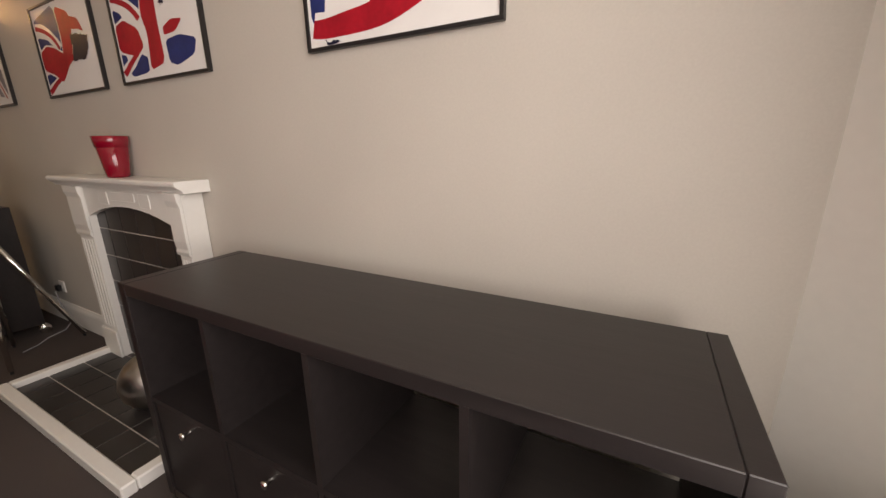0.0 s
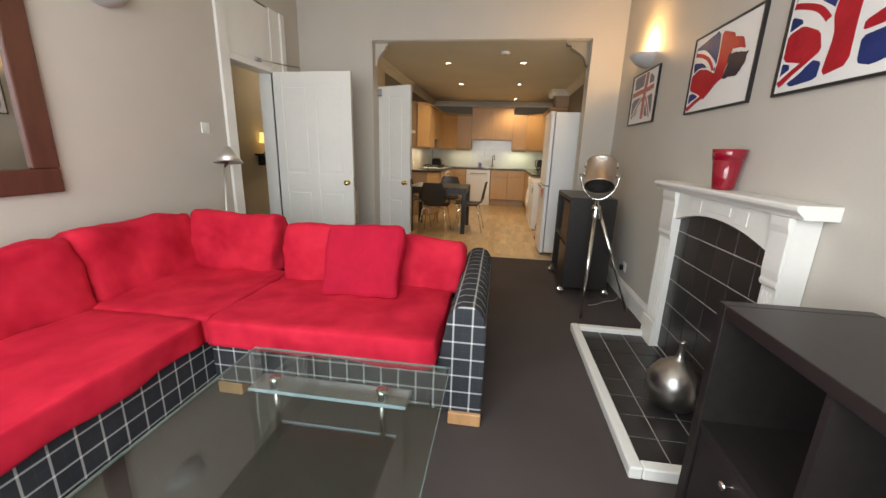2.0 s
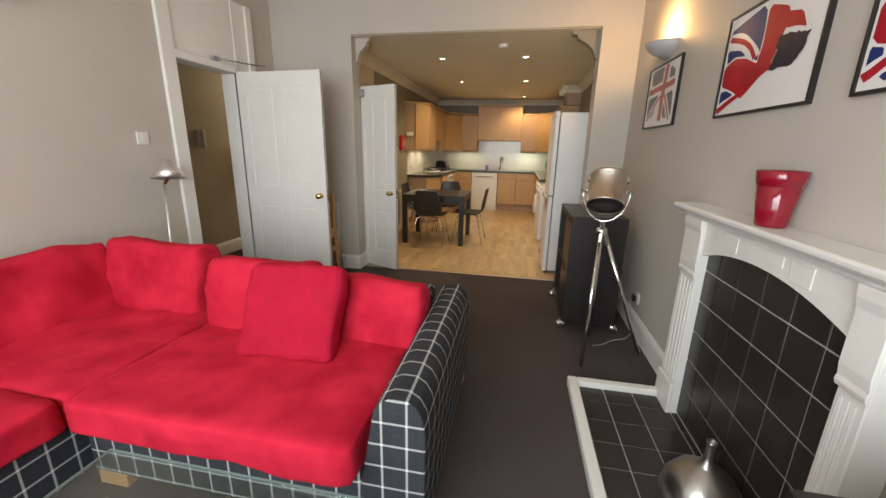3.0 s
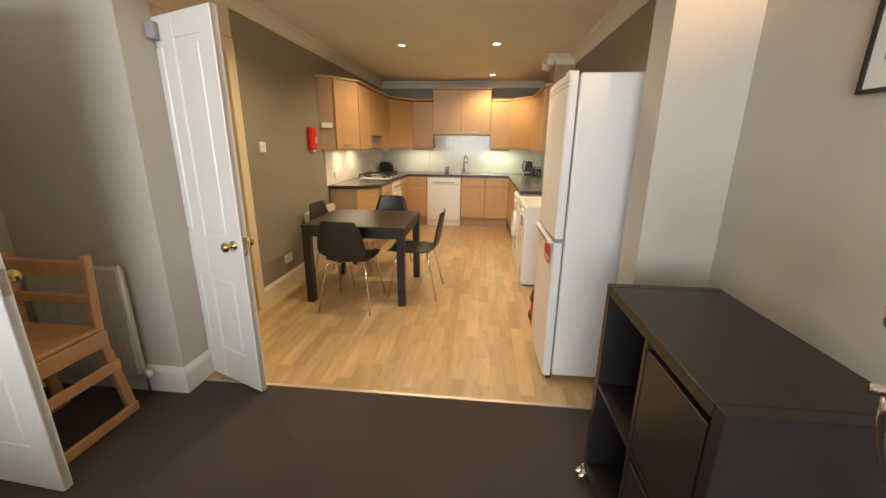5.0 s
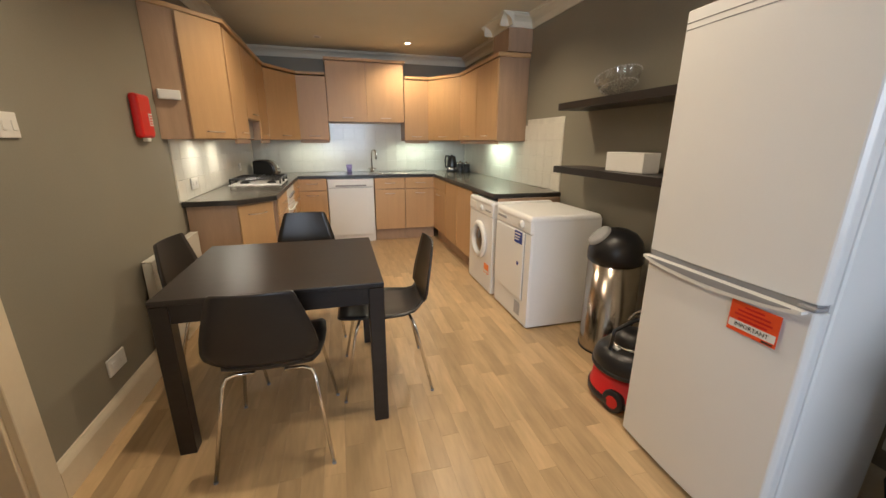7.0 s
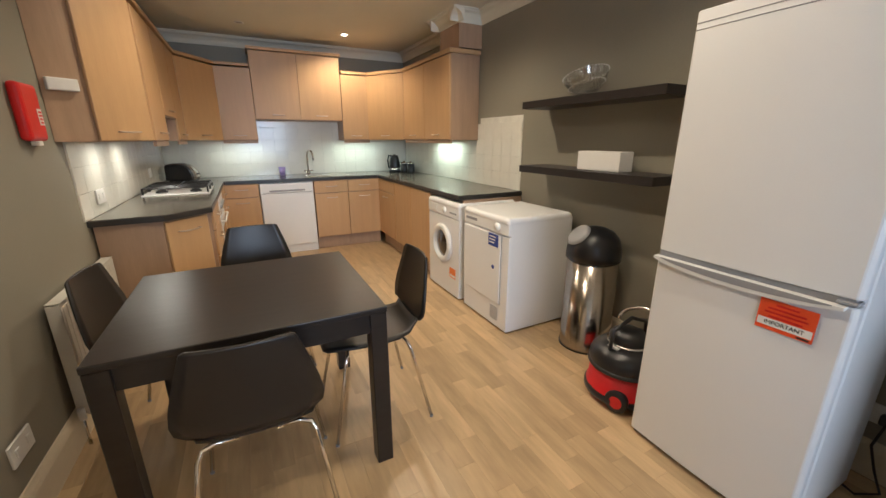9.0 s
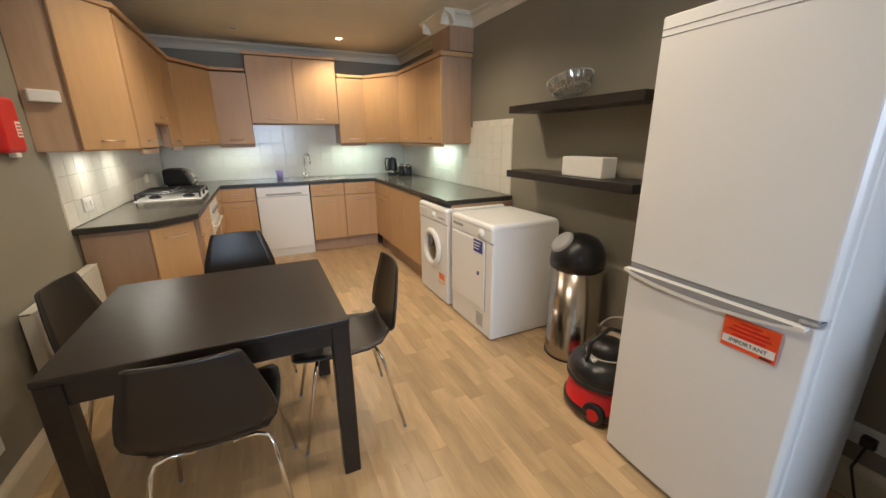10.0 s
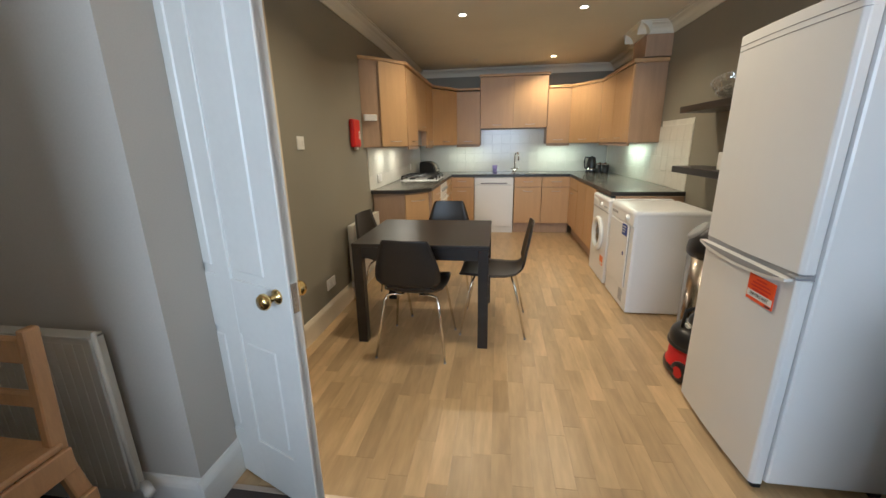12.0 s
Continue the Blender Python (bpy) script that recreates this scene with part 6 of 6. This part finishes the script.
part("handle", tube([(-6.30, 0.99, 0.27), (-6.30, 1.00, 0.36), (-6.30, 1.12, 0.40), (-6.30, 1.24, 0.36), (-6.30, 1.25, 0.27)], 0.010, 8), M_DARKP, vc, "", True)
part("motor_cap", lathe([(0.090, 0.279), (0.094, 0.285), (0.090, 0.315), (0.07, 0.338), (0.035, 0.350), (0, 0.352)], V, 30), M_DARKP, tp, "glossy black motor cap", True)
part("cap_ring", lathe([(0.092, 0.277), (0.100, 0.279), (0.100, 0.287), (0.093, 0.289)], V, 30), M_STEEL, tp, "pale steel ring", True)
part("switch", box(-6.33, -6.27, 1.005, 1.035, 0.268, 0.282, 0.003), M_PLASTIC, tp, "white switch")
for s in (-1, 1):
    wh = part("wheel", lathe([(0, -0.018), (0.05, -0.018), (0.055, -0.01), (0.055, 0.01), (0.05, 0.018), (0, 0.018)], (-6.1975 - s * 0.0175, 1.1075 - 0.1325 * s, 0.056), 20, turn=pose(0, 0, 0, 90, 0, 20 * s)), M_DARKP, vc, "black wheel", True)
    part("hub_cap", lathe([(0, -0.02), (0.03, -0.02), (0.03, 0.02), (0, 0.02)], (-6.1975 - s * 0.0175, 1.1075 - 0.1325 * s, 0.056), 16, turn=pose(0, 0, 0, 90, 0, 20 * s)), M_REDP, wh)

part("wand_loop", tube([(-6.30 + 0.13 * math.cos(a), 1.20 + 0.05 * math.sin(a), 0.33 + 0.085 * math.sin(a)) for a in [math.pi * k / 14 for k in range(15)]], 0.008, 10), M_STEEL, vc, "bent steel wand loop", True)
vc.location.x += 0.015
vc.scale = (1.05, 1.05, 1.15)

# toaster
to = thing("toaster", (-10.30, -1.18, 0.913), "black and chrome two-slot toaster on the worktop", "toaster")
TM = pose(-10.27, -1.215, 0.913, 0, 0, -14)
tp = [(-0.150, 0.015), (0.140, 0.015), (0.152, 0.04), (0.150, 0.075), (0.132, 0.125), (0.100, 0.162), (0.055, 0.185), (0.0, 0.19), (-0.125, 0.19), (-0.145, 0.175)]
part("body", moved(prism(tp, "x", -0.055, 0.055, 0.005), TM), M_STEEL, to, "brushed steel wrap")
for a, b in ((-0.09, -0.056), (0.056, 0.09)):
    part("side_panel", moved(prism([(y * 0.86 - 0.018, z * 0.96) for y, z in tp], "x", a, b, 0.008), TM), M_DARKP, to, "black plastic side panel")
for x in (-0.035, 0.010):
    part("slot", moved(box(x, x + 0.024, -0.11, 0.03, 0.188, 0.1925), TM), M_INK, to)
part("lever", moved(box(-0.018, 0.018, 0.140, 0.165, 0.075, 0.088, 0.003), TM), M_DARKP, to)
part("foot", moved(box(-0.07, 0.07, -0.12, 0.12, 0.0, 0.016), TM), M_DARKP, to)

# kettle
ke = thing("kettle", (-10.36, 1.22, 0.913), "black and steel jug kettle on its base", "kettle")
K = (-10.38, 1.32, 0.913)
part("base", lathe([(0, 0), (0.085, 0), (0.085, 0.015), (0.07, 0.022), (0, 0.022)], K, 24), M_DARKP, ke, "", True)
part("jug", lathe([(0, 0.024), (0.075, 0.024), (0.078, 0.04), (0.070, 0.14), (0.058, 0.205), (0.05, 0.225), (0, 0.232)], K, 28), M_DARKP, ke, "", True)
part("band", lathe([(0.0795, 0.03), (0.0795, 0.06), (0.077, 0.06)], K, 28), M_STEEL, ke, "steel band", True)
part("handle", tube([(K[0] + 0.02, K[1] - 0.05, 1.135), (K[0] + 0.035, K[1] - 0.10, 1.14), (K[0] + 0.04, K[1] - 0.115, 1.08), (K[0] + 0.03, K[1] - 0.10, 0.98), (K[0] + 0.02, K[1] - 0.07, 0.96)], 0.011, 8), M_DARKP, ke, "", True)
part("lid_knob", lathe([(0.015, 0.23), (0.018, 0.24), (0, 0.245)], K, 12), M_STEEL, ke)
# canisters beside it
for k, (x, y) in enumerate(((-10.24, 1.41), (-10.12, 1.46))):
    cn = thing("canister", (x, y, 0.913), "short black storage canister with steel lid", "canister", "canisters")
    part("jar", lathe([(0, 0), (0.05, 0), (0.053, 0.01), (0.053, 0.12), (0, 0.12)], (x, y, 0.913), 22), M_DARKP, cn, "", True)
    part("lid", lathe([(0.055, 0.12), (0.055, 0.138), (0.015, 0.142), (0.015, 0.155), (0, 0.156)], (x, y, 0.913), 22), M_STEEL, cn, "steel lid", True)

# sink and tap
sk = thing("sink", (-10.30, 0.36, 0.913), "stainless steel inset sink with drainer", "sink")
bm = box(-10.54, -10.08, 0.08, 0.62, 0.9132, 0.9165, 0.0012)
part("drainer", bm, M_STEEL, sk)
part("bowl_rim", lathe([(0.15, 0.0036), (0.16, 0.006), (0.17, 0.0036)], (-10.31, 0.24, 0.913), 30), M_CHROME, sk, "", True)
part("bowl", lathe([(0, 0.0042), (0.10, 0.0044), (0.15, 0.0046)], (-10.31, 0.24, 0.913), 30), M_GREYP, sk, "", True)
tap = thing("mixer_tap", (-10.50, 0.16, 0.916), "tall chrome swan-neck mixer tap", "tap")
T = (-10.49, 0.15)
part("base", lathe([(0, 0), (0.026, 0), (0.026, 0.03), (0.018, 0.045), (0, 0.046)], (*T, 0.916), 18), M_CHROME, tap, "", True)
part("spout", tube([(T[0], T[1], 0.95), (T[0], T[1], 1.14)] + [(T[0] + 0.075 * (1 - math.cos(a)), T[1] + 0.025 * (1 - math.cos(a)), 1.14 + 0.085 * math.sin(a)) for a in [math.pi * k / 10 for k in range(1, 11)]] + [(T[0] + 0.15, T[1] + 0.05, 1.10)], 0.011, 10), M_CHROME, tap, "", True)
for s in (-1, 1):
    part("lever", tube([(T[0], T[1], 0.955), (T[0] + 0.01, T[1] + s * 0.055, 0.965)], 0.008, 8), M_CHROME, tap, "", True)
cup = thing("beaker", (-10.52, -0.17, 0.913), "small lilac plastic beaker by the sink", "beaker")
part("body", lathe([(0, 0), (0.032, 0), (0.042, 0.105), (0.039, 0.105), (0.03, 0.006), (0, 0.006)], (-10.50, -0.17, 0.9135), 22), M_LAVENDER, cup, "", True)

# downlights
def downlight(x, y, lit):
    d = tagged(new("downlight"), "round recessed ceiling downlight, " + ("lit" if lit else "unlit"), "ceiling light", "kitchen downlights")
    BASE[d] = Vector((0, 0, 0))
    part("ring", lathe([(0.032, 0), (0.045, -0.002), (0.048, -0.006), (0.040, -0.008), (0.032, -0.004)], (0, 0, 0), 24), M_WHITE, d, "", True)
    part("bulb", lathe([(0, -0.003), (0.032, -0.003)], (0, 0, 0), 20), M_BULB if lit else M_GREYP, d)
    d.location = (x, y, KZ - 0.001)


for sx, sy in SPOTS:
    downlight(sx, sy, True)
downlight(-9.90, -0.46, False)
sm = thing("smoke_alarm", (-5.62, 0.325, KZ), "round white smoke alarm on the ceiling", "smoke alarm")
part("body", lathe([(0, -0.036), (0.035, -0.036), (0.052, -0.028), (0.055, -0.008), (0.05, 0), (0, 0)], (-5.62, 0.325, KZ - 0.001), 28), M_PLASTIC, sm, "", True)
part("grille", lathe([(0.02, -0.037), (0.024, -0.0375), (0.028, -0.037)], (-5.62, 0.325, KZ - 0.001), 24), M_GREYP, sm)

# cable behind the fridge
solid("power_cable", tube([(-5.44, 1.55, 0.27), (-5.45, 1.51, 0.18), (-5.42, 1.50, 0.09), (-5.38, 1.46, 0.03), (-5.43, 1.40, 0.012), (-5.47, 1.42, 0.01)], 0.005, 6), M_DARKP, "thin black power cable beside the fridge", "cable")

# seen through the hall doors
ic = thing("door_phone", (-5.05, -3.12, 1.36), "white wall-hung door phone in the hall", "door phone")
part("base", box(-5.09, -5.00, -3.119, -3.09, 1.36, 1.55, 0.006), M_PLASTIC, ic)
part("handset", box(-5.085, -5.04, -3.0895, -3.055, 1.35, 1.56, 0.012, 2), M_PLASTIC, ic)
hs = thing("hall_shelf", (-5.80, -3.12, 1.16), "dark wooden bracket shelf on the hall wall", "shelf")
part("board", box(-6.05, -5.56, -3.118, -2.96, 1.16, 1.185, 0.003), M_BLACKWOOD, hs)
part("bracket", box(-5.66, -5.63, -3.118, -2.99, 1.02, 1.159, 0.003), M_BLACKWOOD, hs)
part("bracket", box(-5.99, -5.96, -3.118, -2.99, 1.02, 1.159, 0.003), M_BLACKWOOD, hs)
hl = thing("table_lamp", (-5.72, -3.03, 1.186), "small table lamp with a glowing yellow shade", "lamp")
part("base", lathe([(0, 0), (0.05, 0), (0.05, 0.012), (0.012, 0.03), (0.010, 0.16), (0, 0.16)], (-5.72, -3.03, 1.186), 20), M_FRAMEWOOD, hl, "dark turned stem", True)
part("shade", lathe([(0.085, 0.15), (0.07, 0.29), (0.067, 0.29), (0.082, 0.15)], (-5.72, -3.03, 1.186), 28), M_SHADEGLOW, hl, "lit yellow shade", True)


# Shoe shapes built for small, unclear dark lumps on the hall carpet.
def shoe(m):
    sh = tagged(new("shoe"), "dark shoe-shaped lump lying on the hall carpet", "shoe", "shoes in the hall")
    BASE[sh] = Vector((0, 0, 0))
    sole = [(-0.13, -0.03), (-0.11, -0.04), (0.0, -0.035), (0.08, -0.045), (0.13, -0.03), (0.145, 0.0), (0.13, 0.03), (0.08, 0.043), (0.0, 0.032), (-0.11, 0.038), (-0.13, 0.03)]
    part("sole", prism(sole, "z", 0.003, 0.022, 0.003), M_DARKP, sh)
    part("upper", cushion(-0.125, 0.135, -0.036, 0.036, 0.020, 0.062, 2.5, 6, 0.004, 3), M_CHAIR, sh, "", True)
    part("collar", cushion(-0.12, 0.0, -0.032, 0.032, 0.05, 0.092, 2.5, 6, 0.004, 5), M_CHAIR, sh, "", True)
    sh.matrix_basis = m
    return sh


s1 = shoe(pose(-6.50, -1.86, 0.002, 0, 0, 70))
copy_thing(s1, pose(-6.62, -1.97, 0.002, 0, 0, 96))

# ---- tiles and planks ----
def tile_mesh(name, w, h, t, bevel, material):
    me = bpy.data.meshes.new(name)
    b = box(-w / 2, w / 2, -h / 2, h / 2, 0, t)
    tops = [e for e in b.edges if all(v.co.z > t * 0.5 for v in e.verts)]
    bmesh.ops.bevel(b, geom=tops, offset=bevel, segments=1, affect="EDGES")
    b.to_mesh(me)
    b.free()
    me.materials.append(material)
    return me


def lay(name, me, parent, m):
    ob = new(name, me)
    ob.parent = parent
    ob.matrix_basis = Matrix.Translation(-BASE.get(parent, Vector((0, 0, 0)))) @ m
    return ob


# fireplace back and hearth
size = 0.163
tile_d = tile_mesh("tile", size - 0.006, size - 0.006, 0.004, 0.0015, M_DTILE)
for i in range(7):
    for j in range(7):
        x, z = -3.092 + (i + 0.5) * size, 0.034 + (j - 0.5) * size
        if x - size / 2 < OX1 - 0.01 and z > 0.0 and z + size / 2 < 1.09:
            lay("tile", tile_d, back_t, pose(x, 1.512, z, 90))
for i in range(9):
    for j in range(4):
        x, y = -3.226 + (i + 0.5) * size, 0.992 + (j + 0.5) * size
        if HX0 < x - size / 2 and x + size / 2 < HX1 and y + size / 2 < 1.66:
            lay("tile", tile_d, hearth, pose(x, y, 0.020))

# splashback tiles
sb = thing("splashback", (-9.5, 1.5, 0.913), "white glazed tile splashback round the worktop", "splashback", kind="structure")
part("backing", box(KX0, KX0 + 0.003, KY0 + 0.004, KY1 - 0.004, 0.913, 1.60), M_GROUT, sb)
part("backing", box(-10.61, -7.90, KY0, KY0 + 0.003, 0.913, 1.348), M_GROUT, sb)
part("backing", box(-10.61, -8.54, KY1 - 0.003, KY1, 0.913, 1.348), M_GROUT, sb)
part("backing", box(-8.54, -7.86, KY1 - 0.003, KY1, 0.913, 1.56), M_GROUT, sb)
ts = 0.148
tile_w = tile_mesh("tile", ts - 0.002, ts - 0.002, 0.004, 0.0015, M_TILE)
for i in range(20):
    for j in range(5):
        y, z = KY0 + 0.03 + (i + 0.5) * ts, 0.915 + (j + 0.5) * ts
        if z + ts / 2 < 1.36 or (-0.45 < y < 0.65 and z + ts / 2 < 1.66):
            lay("tile", tile_w, sb, pose(KX0 + 0.003, y, z, 90, 0, 90))
for i in range(18):
    for j in range(3):
        lay("tile", tile_w, sb, pose(-7.905 - (i + 0.5) * ts, KY0 + 0.003, 0.915 + (j + 0.5) * ts, -90))
for i in range(18):
    for j in range(5):
        x, z = -7.865 - (i + 0.5) * ts, 0.915 + (j + 0.5) * ts
        if z + ts / 2 < 1.36 or (x > -8.54 and z < 1.56):
            lay("tile", tile_w, sb, pose(x, KY1 - 0.003, z, 90))

# kitchen floor of narrow boards
fl = tagged(part("floor_kitchen", box(KX0, -5.21, KY0 - 0.01, KY1, -0.10, -0.004), M_JOINT), "warm oak strip floor in the kitchen", "floor", kind="structure")
rng = random.Random(7)
lengths = (0.30, 0.42, 0.56)
boards = [tile_mesh("plank", L - 0.0006, 0.0876, 0.0045, 0.0003, M_PLANK) for L in lengths]
rest = bmesh.new()
rows = int((KY1 - KY0) / 0.088) + 1
made = 0
for r in range(rows):
    y = KY0 + 0.044 + r * 0.088
    if y + 0.044 > KY1 + 0.02:
        break
    x = -5.212 - rng.random() * 0.30
    first = True
    while x > KX0:
        k = rng.randrange(3)
        L = lengths[k]
        if first:
            cut = -5.212 - x
            if cut > 0.02:
                box(x + 0.0006, -5.2125, y - 0.0437, y + 0.0437, -0.004, 0.0005, bm=rest)
            first = False
        if x - L < KX0:
            box(KX0, x - 0.0006, y - 0.0437, y + 0.0437, -0.004, 0.0005, bm=rest)
            break
        if x > -8.7 and made < 300:
            lay("plank", boards[k], fl, pose(x - L / 2, y, -0.004))
            made += 1
        else:
            box(x - L + 0.0006, x - 0.0006, y - 0.0437, y + 0.0437, -0.004, 0.0005, bm=rest)
        x -= L
part("plank_rest", rest, M_PLANK, fl, kind="stuff")
